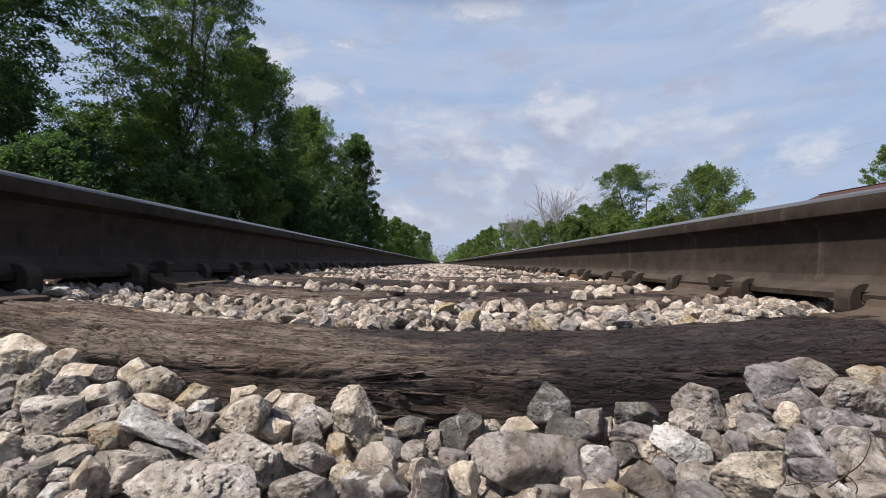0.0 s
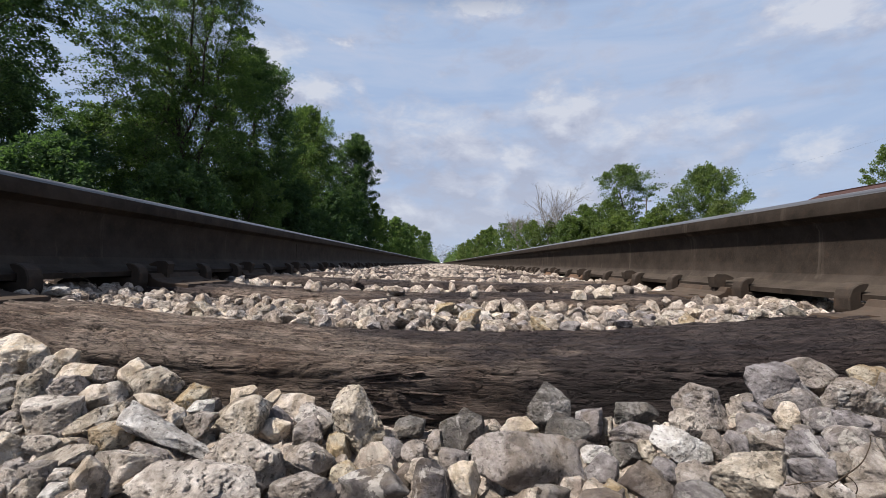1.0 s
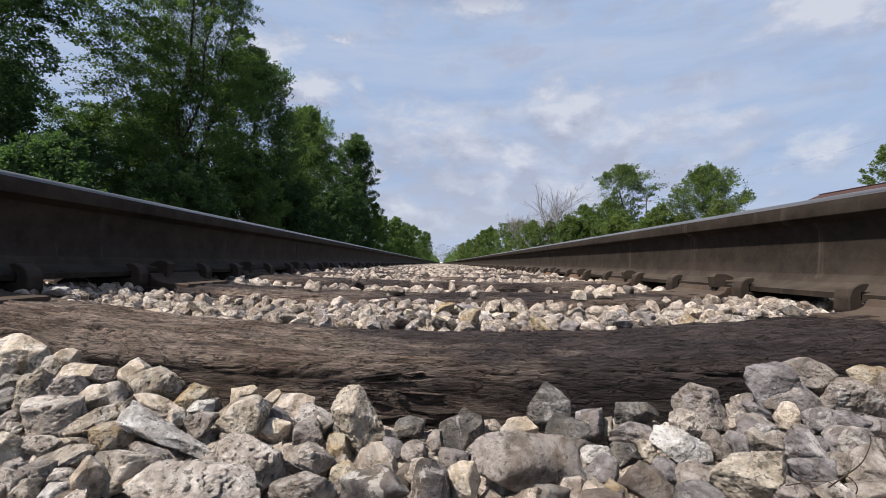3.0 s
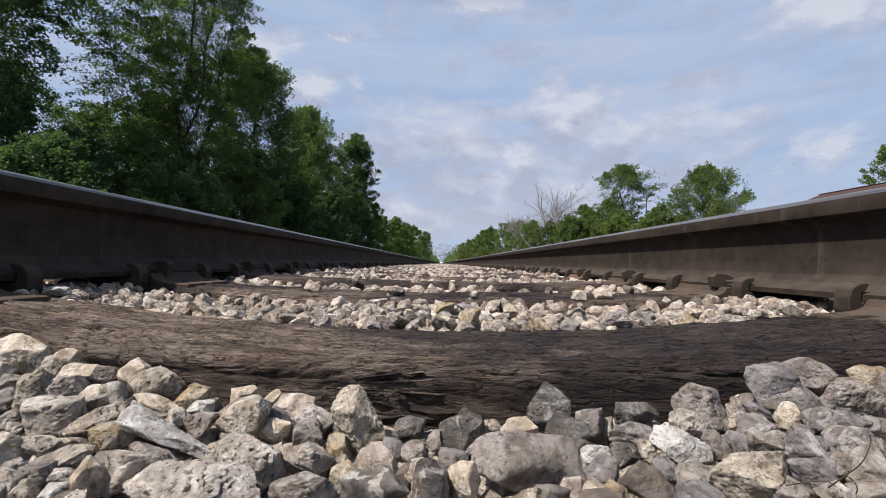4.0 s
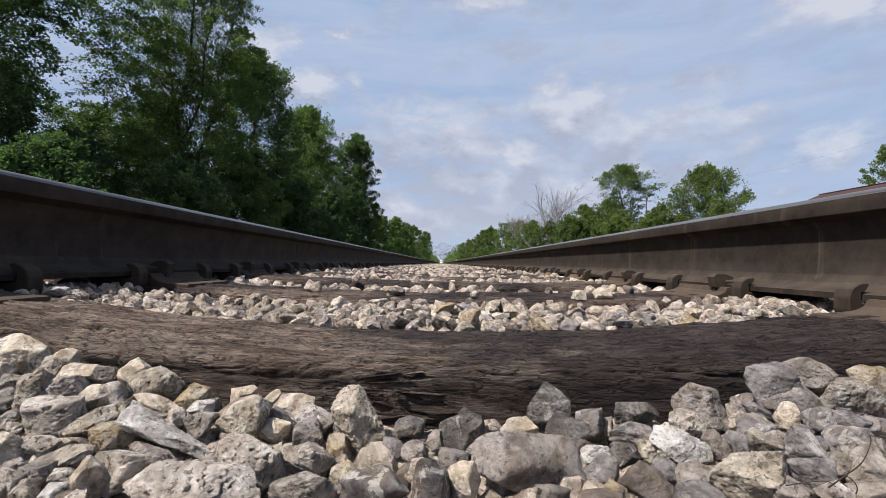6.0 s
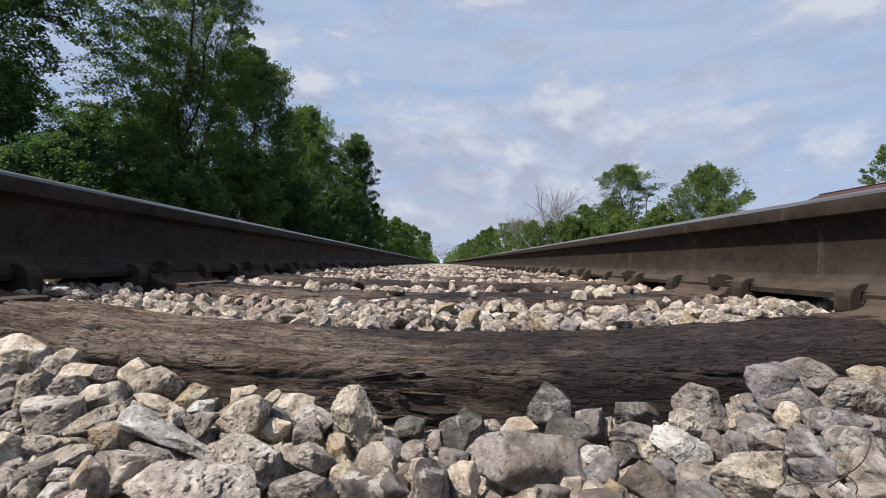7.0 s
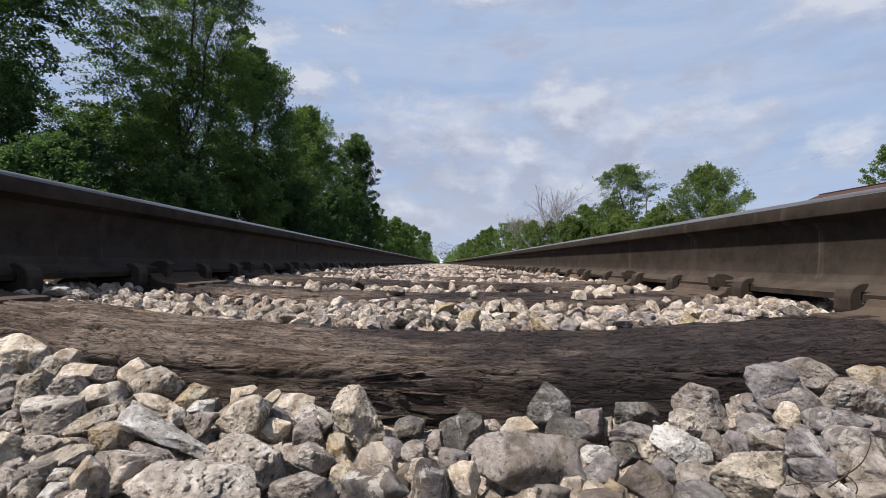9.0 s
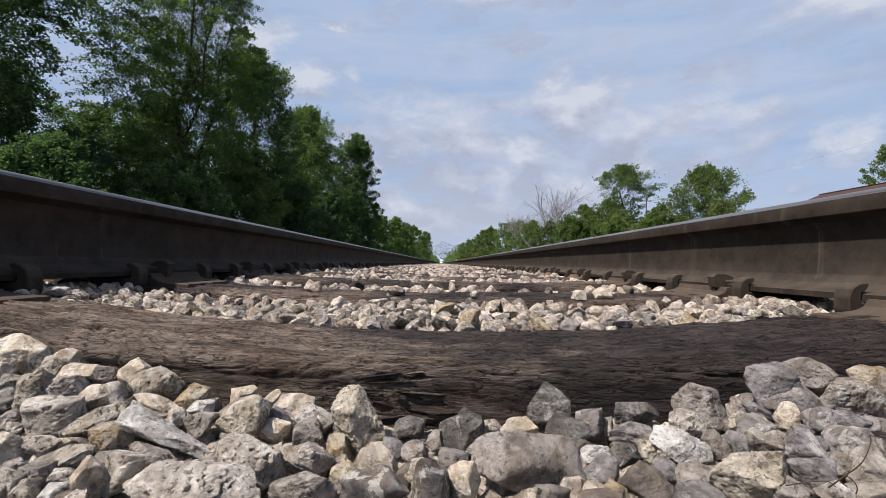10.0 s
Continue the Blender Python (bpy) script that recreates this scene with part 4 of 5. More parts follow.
stone("g", 0.167, 0.286, -0.074, 0.018, 0.019, 0.023, 1, 0.8)
stone("p", 0.176, 0.262, -0.074, 0.029, 0.018, 0.016, 1, 0.7)
stone("k", 0.234, 0.263, -0.072, 0.027, 0.018, 0.016, 1, 0.8)
stone("k", 0.283, 0.264, -0.071, 0.030, 0.019, 0.017, 1, 0.8)
stone("h", 0.261, 0.264, -0.072, 0.018, 0.016, 0.014, 1, 0.8)
stone("g", 0.297, 0.315, -0.064, 0.014, 0.016, 0.015, 1, 0.9)
stone("k", 0.335, 0.310, -0.064, 0.017, 0.017, 0.018, 1, 0.8)


def ballast_top(x, y):
    """Height of the gravel's surface between the rails."""
    edge = np.clip((np.abs(x) - 0.45) / 0.25, 0, 1)
    return -0.040 + 0.008 * field(np.stack([x * 3, y * 3, x * 0], 1)) + 0.027 * edge


def build_gap_stones():
    """Stones of the first bay behind the nearest tie, one by one."""
    rng = np.random.RandomState(31)
    shapes = {t: [mesh_of("ballast_stone", *stone_arrays(rng, 14 if i < 4 else 10, crisp=rng.uniform(30, 70), rough=0.8, pits=0.3), STONE[t]) for i in range(8)] for t in "ckeghdtw"}
    y0, y1 = TIE_FIRST + TIE_W, TIE_FIRST + TIE_STEP
    places, sizes = [], []
    for row in range(7):
        n = 40
        for k in range(n):
            x = -0.70 + 1.40 * (k + rng.uniform(0.1, 0.9)) / n
            y = y0 - 0.004 + (y1 - y0 + 0.036) * (row + rng.uniform(0.05, 0.95)) / 7
            mid = max(0, 1 - (x / 0.6) ** 2)
            y -= 0.014 * mid * (row < 2)
            s = 0.016 + 0.024 * rng.uniform(0, 1) ** 1.6
            z = float(ballast_top(np.array([x]), np.array([y]))[0]) + rng.uniform(-0.008, 0.010) + 0.006 * row / 6
            if y < y0 + 0.01:
                z, s = 0.038 * float(tie_sag(x)) + s * 0.10, s * 0.8
            if row > 3:
                places.append((x, y, z))
                sizes.append(s)
                continue
            t = "chhcheckhhcw"[rng.randint(12)] if rng.uniform(-0.5, 0.5) > x else "ckkekgkgedgt"[rng.randint(12)]
            ob = new("ballast_stone", shapes[t][rng.randint(4) + (4 if s < 0.029 else 0)])
            ob.matrix_basis = pose(x, y, z, rng.uniform(-32, 32), rng.uniform(-32, 32), rng.uniform(0, 360)) @ Matrix.Diagonal((s * rng.uniform(1.0, 1.6), s * rng.uniform(0.95, 1.2), s * rng.uniform(0.55, 0.85), 1))
            tagged(ob, STONE_WORDS[t] + " between two ties", "stone", "loose ballast stones")
    scatter("ballast_bay", "cream and grey crushed limestone before the second tie", places, sizes, 9, 58)


stone("b", -0.097, 1.05, -0.008, 0.044, 0.036, 0.021, 6, 0.5)
stone("w", -0.612, 0.690, 0.004, 0.040, 0.030, 0.017, -4, 0.7)
stone("c", 0.396, 1.00, 0.002, 0.046, 0.036, 0.028, 0)
stone("c", 0.335, 0.98, -0.002, 0.030, 0.030, 0.024, 0)


def scatter(name, label, places, sizes, fine, seed, tones=24):
    """Many stones in one mesh."""
    rng = np.random.RandomState(seed)
    shapes = [stone_arrays(rng, fine, crisp=rng.uniform(16, 40)) for _ in range(tones)]
    vs, fs, base = [], [], 0
    for p, s in zip(places, sizes):
        v, f = shapes[rng.randint(tones)]
        m = np.array(Euler(rng.uniform(0, 6.28, 3)).to_matrix())
        vs.append((v * (s * rng.uniform(0.9, 1.35), s, s * rng.uniform(0.65, 0.95))) @ m.T + p)
        fs.append(f + base)
        base += len(v)
    me = mesh_of(name, np.concatenate(vs), np.concatenate(fs), BALLAST, fine > 4)
    return tagged(new(name, me), label, "gravel", kind="stuff")


build_gap_stones()


def build_ballast():
    rng = np.random.RandomState(41)
    # under and around the loose stones in front
    p, s = [], []
    for _ in range(900):
        x, y = rng.uniform(-1.0, 1.0), rng.uniform(0.16, 0.40)
        p.append((x, y, -0.112 + rng.uniform(-0.012, 0.012) + (0.03 if abs(x) > 0.45 else 0)))
        s.append(rng.uniform(0.028, 0.05))
    for _ in range(160):
        x = rng.choice((-1, 1)) * rng.uniform(0.45, 0.70)
        p.append((x, rng.uniform(0.18, 0.39), -0.045 + rng.uniform(-0.015, 0.01)))
        s.append(rng.uniform(0.03, 0.055))
    for x, y, z, sx, sz in loose:
        for _ in range(5):
            p.append((x + rng.uniform(-0.5, 0.5) * sx, y + rng.uniform(0.0, 0.022), z - sz * rng.uniform(0.35, 0.9) - 0.006))
            s.append(rng.uniform(0.014, 0.026))
    scatter("ballast_front", "grey crushed limestone packed before the tie", p, s, 4, 51)
    # under the first bay
    p, s = [], []
    for _ in range(1500):
        p.append((rng.uniform(-0.95, 0.95), rng.uniform(0.655, 0.92), -0.048 + rng.uniform(-0.014, 0.012)))
        p[-1] = (*p[-1][:2], p[-1][2] + 0.034 * min(1.0, max(0.0, (abs(p[-1][0]) - 0.45) / 0.2)))
        s.append(rng.uniform(0.016, 0.036))
    scatter("ballast_bed", "grey crushed limestone packed between ties", p, s, 4, 52)
    # the bays beyond
    p, s = [], []
    for k in range(1, 52):
        y0 = TIE_FIRST + TIE_STEP * k + TIE_W
        rows = 520 if k < 6 else (300 if k < 16 else 170)
        for _ in range(rows):
            x = rng.uniform(-0.78, 0.78)
            y = y0 + rng.uniform(-0.03, TIE_STEP - TIE_W + 0.01)
            top = (-0.034 if k == 1 else -0.020) + 0.016 * min(1.0, max(0.0, (abs(x) - 0.45) / 0.2)) + 0.006 * math.sin(x * 9 + k * 2.1) + 0.006 * rng.normal()
            p.append((x, y, top - 0.03 * rng.uniform(0, 1) ** 2))
            s.append(0.022 + 0.028 * rng.uniform(0, 1) ** 1.4)
        for _ in range(5):
            x = rng.uniform(-0.6, 0.6)
            p.append((x, y0 - rng.uniform(0.0, TIE_W) ** 1.0, (0.016 if k == 1 else 0.010) * float(tie_sag(x)) + 0.008))
            s.append(rng.uniform(0.018, 0.034))
    near = [i for i, q in enumerate(p) if q[1] < 2.3]
    mid = [i for i, q in enumerate(p) if 2.3 <= q[1] < 8]
    rest = [i for i, q in enumerate(p) if q[1] >= 8]
    scatter("ballast_down_the_line", "cream and grey crushed limestone between the ties", [p[i] for i in mid], [s[i] for i in mid], 3, 56)
    scatter("ballast_between_ties", "cream and grey crushed limestone between the ties", [p[i] for i in near], [s[i] for i in near], 7, 53)
    scatter("ballast_far", "pale crushed limestone running to the horizon", [p[i] for i in rest], [s[i] for i in rest], 2, 54)
    # cribs between the tie ends
    p, s = [], []
    for k in range(-3, 12):
        y0 = TIE_FIRST + TIE_STEP * k + TIE_W
        for _ in range(170):
            p.append((rng.choice((-1, 1)) * rng.uniform(0.80, 1.42), y0 + rng.uniform(-0.02, TIE_STEP - TIE_W + 0.02), -0.030 + rng.uniform(-0.02, 0.018)))
            s.append(rng.uniform(0.026, 0.05))
        for _ in range(60):
            p.append((rng.uniform(-0.95, -0.72), y0 + rng.uniform(0.01, TIE_STEP - TIE_W - 0.01), 0.001 + rng.uniform(-0.010, 0.006)))
            s.append(rng.uniform(0.022, 0.036))
    scatter("ballast_cribs", "grey crushed limestone between the tie ends", p, s, 3, 57)
    # shoulders outside the rails
    p, s = [], []
    for _ in range(4500):
        y = rng.uniform(-4, 16)
        x = rng.uniform(0.95, 2.9)
        z = np.interp(x, [0.95, 1.4, 1.9, 2.6, 3.3], [-0.07, -0.07, -0.12, -0.43, -0.73]) + rng.uniform(-0.02, 0.02)
        p.append((x * rng.choice((-1, 1)), y, z))
        s.append(rng.uniform(0.035, 0.06))
    scatter("ballast_shoulder", "pale crushed limestone shoulder outside the rails", p, s, 2, 55)


build_ballast()


# ---- stems among the stones ----
def build_stem(points, r, label):
    for _ in range(2):
        points = [Vector(p) for p in points]
        points = [points[0]] + [q for a, b in zip(points, points[1:]) for q in (a.lerp(b, 0.25), a.lerp(b, 0.75))] + [points[-1]]
    v, f = tube(points, [r * (1 - 0.6 * k / (len(points) - 1)) for k in range(len(points))], 5)
    tagged(new("dry_stem", mesh_of("dry_stem", v, f, DRY_STEM, True)), label, "plant stem")


build_stem([(0.2349, 0.240, -0.0570), (0.2418, 0.236, -0.0475), (0.2482, 0.234, -0.0405), (0.2530, 0.235, -0.0330), (0.2553, 0.236, -0.0282), (0.2540, 0.236, -0.0255), (0.2600, 0.236, -0.0278)], 0.00042, "thin curved brown dry stem among the stones")
build_stem([(0.2122, 0.242, -0.0575), (0.2233, 0.238, -0.0528), (0.2329, 0.238, -0.0523), (0.2392, 0.240, -0.0565)], 0.0004, "thin brown dry twig lying on the stones")
build_stem([(0.2465, 0.236, -0.0580), (0.2455, 0.234, -0.0538), (0.2433, 0.234, -0.0502), (0.2408, 0.236, -0.0480)], 0.00035, "thin pale dry twig lying on the stones")
build_stem([(-0.62, 0.80, -0.010), (-0.645, 0.79, 0.018), (-0.68, 0.78, 0.033), (-0.72, 0.77, 0.034)], 0.0008, "thin dry grass stem beside the rail")


# ---- trees ----
def leaf_cloud(rng, starts, axes, lengths, counts, size, width=0.24, droop=0.1):
    """Small folded leaves strewn along leafy twigs."""
    starts, axes, lengths, counts = np.asarray(starts), np.asarray(axes), np.asarray(lengths), np.asarray(counts)
    i = np.repeat(np.arange(len(starts)), counts)
    n = len(i)
    u = rng.uniform(0, 1, n) ** 0.8
    ax, ln = axes[i], lengths[i][:, None]
    off = np.clip(rng.normal(size=(n, 3)), -1.7, 1.7) * width * (1.15 - 0.75 * u)[:, None]
    p = starts[i] + ln * (ax * u[:, None] + off)
    p[:, 2] -= droop * lengths[i] * u * u
    a = ax * 0.6 + off * 1.6 + rng.normal(size=(n, 3)) * 0.5 + (0, 0, -0.25)
    a /= np.linalg.norm(a, axis=1)[:, None] + 1e-9
    b = np.cross(a, rng.normal(size=(n, 3)) * 0.6 + (0, 0, 1))
    b /= np.linalg.norm(b, axis=1)[:, None] + 1e-9
    s = size * rng.uniform(0.6, 1.35, n)[:, None]
    up = np.cross(b, a) * s * 0.14
    v = np.stack([p, p + a * s * 0.5 + b * s * 0.34 + up, p + a * s, p + a * s * 0.5 - b * s * 0.34 + up], 1).reshape(-1, 3)
    return v, np.arange(len(v)).reshape(-1, 4)


def limb_path(a, b, rng, bend=0.12, n=5):
    a, b = Vector(a), Vector(b)
    bend = float(bend)
    out, length = [], (b - a).length
    for k in range(n):
        t = k / (n - 1)
        p = a.lerp(b, t)
        if 0 < k < n - 1:
            p += Vector(rng.normal(size=3).tolist()) * (bend * length * 0.35)
        p.z += bend * length * math.sin(t * math.pi) * 0.5
        out.append(p)
    return out


def build_tree(x, y, height, spread, base, leaves, label, seed, sprays=300, per=95, size=0.16, droop=0.1, full=0.55, trunk=0.16, lift=0.5, ground=-0.75, spray=0.30, gaps=0.25, width=0.24, lean=0.0, stems=1, level=1.0):
    """Broadleaf tree: trunk and limbs that end in leafy twigs with gaps between. full: how high the crown is widest."""
    rng = np.random.RandomState(seed)
    thing = tagged(new("tree"), label, "tree", "trees beside the line")
    thing.location = (x, y, ground)
    top = Vector((lean * height + rng.normal() * 0.03 * height, rng.normal() * 0.03 * height, height * 0.88))
    starts, axes = [], []
    tries = 0
    while len(starts) < sprays and tries < sprays * 20:
        tries += 1
        t = rng.uniform(0, 1)
        shape = (t / full) ** 0.45 if t < full else (1 - ((t - full) / (1 - full)) ** 1.9) ** 0.62
        a = rng.uniform(0, 2 * math.pi)
        lobes = 0.80 + 0.34 * float(field(np.array([[math.cos(a) * 1.3 + seed, math.sin(a) * 1.3, t * 4.2]]))[0])
        rr = spread * shape * lobes * rng.uniform(0.02, 1.0) ** 0.5
        c = np.array((rr * math.cos(a) + top.x * t, rr * math.sin(a) + top.y * t, base + (height - base) * t))
        if float(field(c[None] * (2.6 / spread) + seed * 3.1)[0]) < gaps * 2 - 1.0 + 0.25:
            continue
        d = np.array((math.cos(a), math.sin(a), 0)) * (0.35 + rr / spread * 0.8) + (0, 0, (0.15 + 0.75 * t) * level) + rng.normal(size=3) * (0.45, 0.45, 0.45 * level)
        starts.append(c)
        axes.append(d / np.linalg.norm(d))
    lengths = spread * spray * rng.uniform(0.55, 1.3, len(starts))
    starts = np.array(starts) - np.array(axes) * lengths[:, None] * 0.75
    starts[:, 2] = np.maximum(starts[:, 2], 0.15)
    counts = np.maximum(10, per * rng.uniform(0.5, 1.4, len(starts))).astype(int)
    v, f = leaf_cloud(rng, starts, axes, lengths, counts, size, width, droop)
    crown = new("crown", mesh_of("crown", v, f, leaves))
    crown.parent = thing
    vs, fs = [], []

    def stick(points, radii_, sides=6):
        a, b = tube(points, radii_, sides)
        o = len(vs)
        vs.extend(a)
        fs.extend([tuple(i + o for i in q) for q in b])

    spines = [limb_path((0, 0, -0.3), top, rng, 0.06, 8)]
    for k in range(stems - 1):
        a = 2.4 * k + 0.6
        out = Vector((math.cos(a), math.sin(a) * 0.6, 0)) * spread * 0.42
        spines.append(limb_path((out.x * 0.12, out.y * 0.12, -0.3), top * 0.86 + out, rng, 0.05, 8))
    for spine in spines:
        thick = trunk * (1.0 if spine is spines[0] else 0.75)
        stick(spine, [thick * (1 - 0.88 * i / 7) for i in range(8)], 9)
    for c, d, ln in zip(starts, axes, lengths):
        if rng.uniform() > 0.5:
            continue
        out = math.hypot(c[0], c[1])
        h = float(np.clip(c[2] - lift * out * rng.uniform(0.6, 1.4), 0.25 * c[2] + 0.1, 0.84 * height))
        t = min(0.98, h / (height * 0.88)) * 7
        i = min(6, int(t))
        spine = min(spines, key=lambda q: (q[i].xy - Vector((c[0], c[1]))).length)
        a = spine[i].lerp(spine[i + 1], t - i)
        r = float(trunk * (1 - 0.88 * t / 7) * 0.20)
        path = limb_path(a, Vector(c.tolist()), rng, 0.10, 4) + [Vector((c + d * ln * 0.8).tolist())]
        stick(path, [max(0.006, r * (1 - 0.85 * j / 4)) for j in range(5)], 3)
    body = new("trunk", mesh_of("trunk", vs, fs, BARK, True))
    body.parent = thing
    return thing


def build_bare_tree(x, y, height, seed, lean=0.0):
    """Leafless tree with forking grey limbs."""
    rng = np.random.RandomState(seed)
    vs, fs = [], []

    def grow(a, d, length, r, depth):
        b = a + d * length
        p, q = tube(limb_path(a, b, rng, 0.08, 4), [r, r * 0.85, r * 0.72, r * 0.6], 5)
        o = len(vs)
        vs.extend(p)
        fs.extend([tuple(i + o for i in w) for w in q])
        if depth:
            for _ in range(3 if depth > 1 else 4):
                e = (d + Vector(rng.normal(size=3).tolist()) * 0.42 + Vector((0, 0, 0.16))).normalized()
                grow(a.lerp(b, rng.uniform(0.55, 1.0)), e, length * rng.uniform(0.55, 0.8), r * 0.55, depth - 1)

    grow(Vector((0, 0, -0.3)), Vector((lean, 0, 1)).normalized(), height * 0.40, height * 0.013, 5)
    thing = tagged(new("bare_tree"), "leafless dead tree with thin grey branches", "tree", "trees beside the line")
    thing.location = (x, y, -0.75)
    body = new("crown", mesh_of("crown", vs, fs, DEAD_BARK, True))
    body.parent = thing


DARK = "tall dark green broadleaf tree beside the track"
HEDGE = "leafy green roadside scrub beside the track"
swaying = [
    build_tree(-18.4, 15.0, 19.0, 4.4, 0.5, LEAF_DEEP, "dense dark green broadleaf tree in shade", 101, 800, 150, 0.13, droop=0.25, trunk=0.24, gaps=0.14, width=0.12, spray=0.36),
    build_tree(-14.1, 21.5, 20.5, 5.3, 0.6, LEAF_MID, "tall airy green tree with feathery leaves and thin dark trunk", 102, 1300, 170, 0.105, droop=0.40, trunk=0.15, width=0.075, spray=0.40, gaps=0.20, full=0.48, stems=4, level=0.6),
    build_tree(-12.4, 28.5, 14.8, 4.2, 0.4, LEAF_DEEP, DARK, 103, 600, 125, 0.136, trunk=0.18, gaps=0.14, width=0.10, full=0.42, spray=0.50),
    build_tree(-12.3, 38.0, 14.6, 5.0, 0.3, LEAF_MID, DARK, 104, 570, 115, 0.160, trunk=0.2, gaps=0.20, width=0.10, full=0.42, spray=0.50),
    build_tree(-10.5, 51.0, 16.0, 4.0, 0.3, LEAF_DEEP, DARK, 105, 570, 115, 0.192, trunk=0.2, gaps=0.30, width=0.10, full=0.45, spray=0.50),
]
# scrub below and behind the tall trees
for i, (bx, by, bh, bs) in enumerate(((-12.5, 13.0, 4.6, 2.6), (-11.0, 17.5, 5.0, 2.6), (-10.2, 22.5, 5.6, 2.6), (-9.8, 28.5, 6.2, 2.6), (-9.4, 35.0, 6.6, 2.6), (-9.4, 43.0, 8.4, 2.8), (-8.8, 54.0, 8.4, 2.8), (-17.0, 25.0, 10.5, 4.4), (-17.5, 33.0, 11.5, 4.6), (-22.0, 21.0, 11.0, 4.6), (-15.5, 46.0, 13.0, 4.4), (-20.0, 14.0, 7.0, 3.6), (-18.0, 21.5, 8.5, 4.2), (-15.5, 17.5, 6.0, 3.2), (-14.0, 52.0, 15.0, 4.4), (-13.5, 43.0, 12.5, 3.6), (-19.5, 29.0, 12.0, 4.0))):
    build_tree(bx, by, bh, bs, 0.1, LEAF_MID if i in (2, 6) else LEAF_DEEP, HEDGE, 120 + i, 200, 75 if by > 24 else 150, 0.19 if by > 24 else 0.12, trunk=0.07, full=0.4, gaps=0.05, width=0.17)
# the left-hand row further on
for i, (bx, by, bh, bs) in enumerate(((-11.0, 76.0, 9.2, 3.8), (-10.0, 90.0, 10.2, 3.4), (-10.4, 106.0, 10.2, 3.8), (-10.0, 122.0, 12.0, 3.8), (-9.6, 148.0, 13.6, 4.0), (-9.4, 175.0, 14.4, 4.0), (-9.2, 205.0, 16.0, 4.0), (-9.0, 250.0, 18.4, 4.4))):
    build_tree(bx, by, bh, bs, 0.1, LEAF_MID, "green broadleaf tree in the distance beside the line", 140 + i, 150, 42, 0.42, trunk=0.18, full=0.45, gaps=0.08)
# the right-hand side
for i, (bx, by, bh, bs) in enumerate(((9.0, 182.0, 9.4, 4.2), (10.2, 158.0, 9.4, 4.2), (11.2, 134.0, 9.8, 4.2), (11.6, 116.0, 10.0, 4.0), (12.4, 102.0, 9.8, 4.0), (13.0, 88.0, 10.0, 4.0), (13.8, 77.0, 8.8, 3.8), (15.0, 69.0, 8.0, 3.8), (16.4, 64.0, 7.5, 3.8), (18.2, 60.0, 7.7, 3.5), (20.0, 57.0, 8.6, 3.5), (22.0, 52.0, 7.6, 3.5), (24.2, 48.0, 6.8, 3.1), (26.0, 46.0, 6.4, 2.8), (29.0, 45.0, 6.2, 3.1), (34.0, 46.0, 6.4, 3.5), (21.0, 50.0, 6.8, 3.3), (17.0, 57.0, 7.6, 3.3), (22.8, 46.5, 6.2, 3.1))):
    build_tree(bx, by, bh, bs, 0.1, LEAF_OLIVE if i in (3, 8, 13) else LEAF_SUN, HEDGE, 160 + i, 170, 50, 0.27 if by < 90 else 0.38, trunk=0.1, full=0.42, gaps=0.12, spray=0.36, width=0.17)
for bx, by, bh, bs, sd in ((19.6, 58.0, 9.2, 3.0, 201), (24.8, 47.0, 7.8, 3.2, 202), (21.6, 54.0, 9.6, 3.6, 203)):
    build_tree(bx, by, bh, bs, 0.1, LEAF_SUN, HEDGE, sd, 190, 60, 0.24, trunk=0.1, full=0.45, gaps=0.14, spray=0.36, width=0.17)
swaying += [
    build_tree(23.4, 55.0, 14.3, 5.3, 1.2, LEAF_SUN, "spreading green tree with layered airy crown", 181, 330, 85, 0.19, trunk=0.2, full=0.66, gaps=0.36, width=0.11, spray=0.42, lean=0.06, level=0.35, stems=2),
    build_tree(30.7, 50.0, 13.0, 5.9, 1.2, LEAF_SUN, "round-crowned green maple-like tree in sunlight", 187, 420, 90, 0.20, trunk=0.24, full=0.5, gaps=0.14, width=0.12, spray=0.36),
    build_tree(28.2, 42.0, 7.7, 3.6, 0.2, LEAF_OLIVE, "pale olive leafy bush in sunlight", 183, 240, 70, 0.17, trunk=0.08, full=0.5),
    build_tree(46.5, 43.0, 14.6, 4.0, 3.0, LEAF_SUN, "green tree with ragged open crown behind a roof", 184, 160, 90, 0.18, trunk=0.2, gaps=0.34, width=0.15),
]
build_bare_tree(17.0, 67.0, 14.4, 191)
build_bare_tree(16.0, 68.0, 12.6, 194, 0.12)
build_bare_tree(18.2, 66.0, 13.2, 195, -0.05)
build_bare_tree(13.4, 72.0, 11.0, 196, -0.08)
build_bare_tree(14.9, 73.0, 11.5, 192, -0.1)
build_bare_tree(19.0, 62.0, 12.2, 193, 0.1)


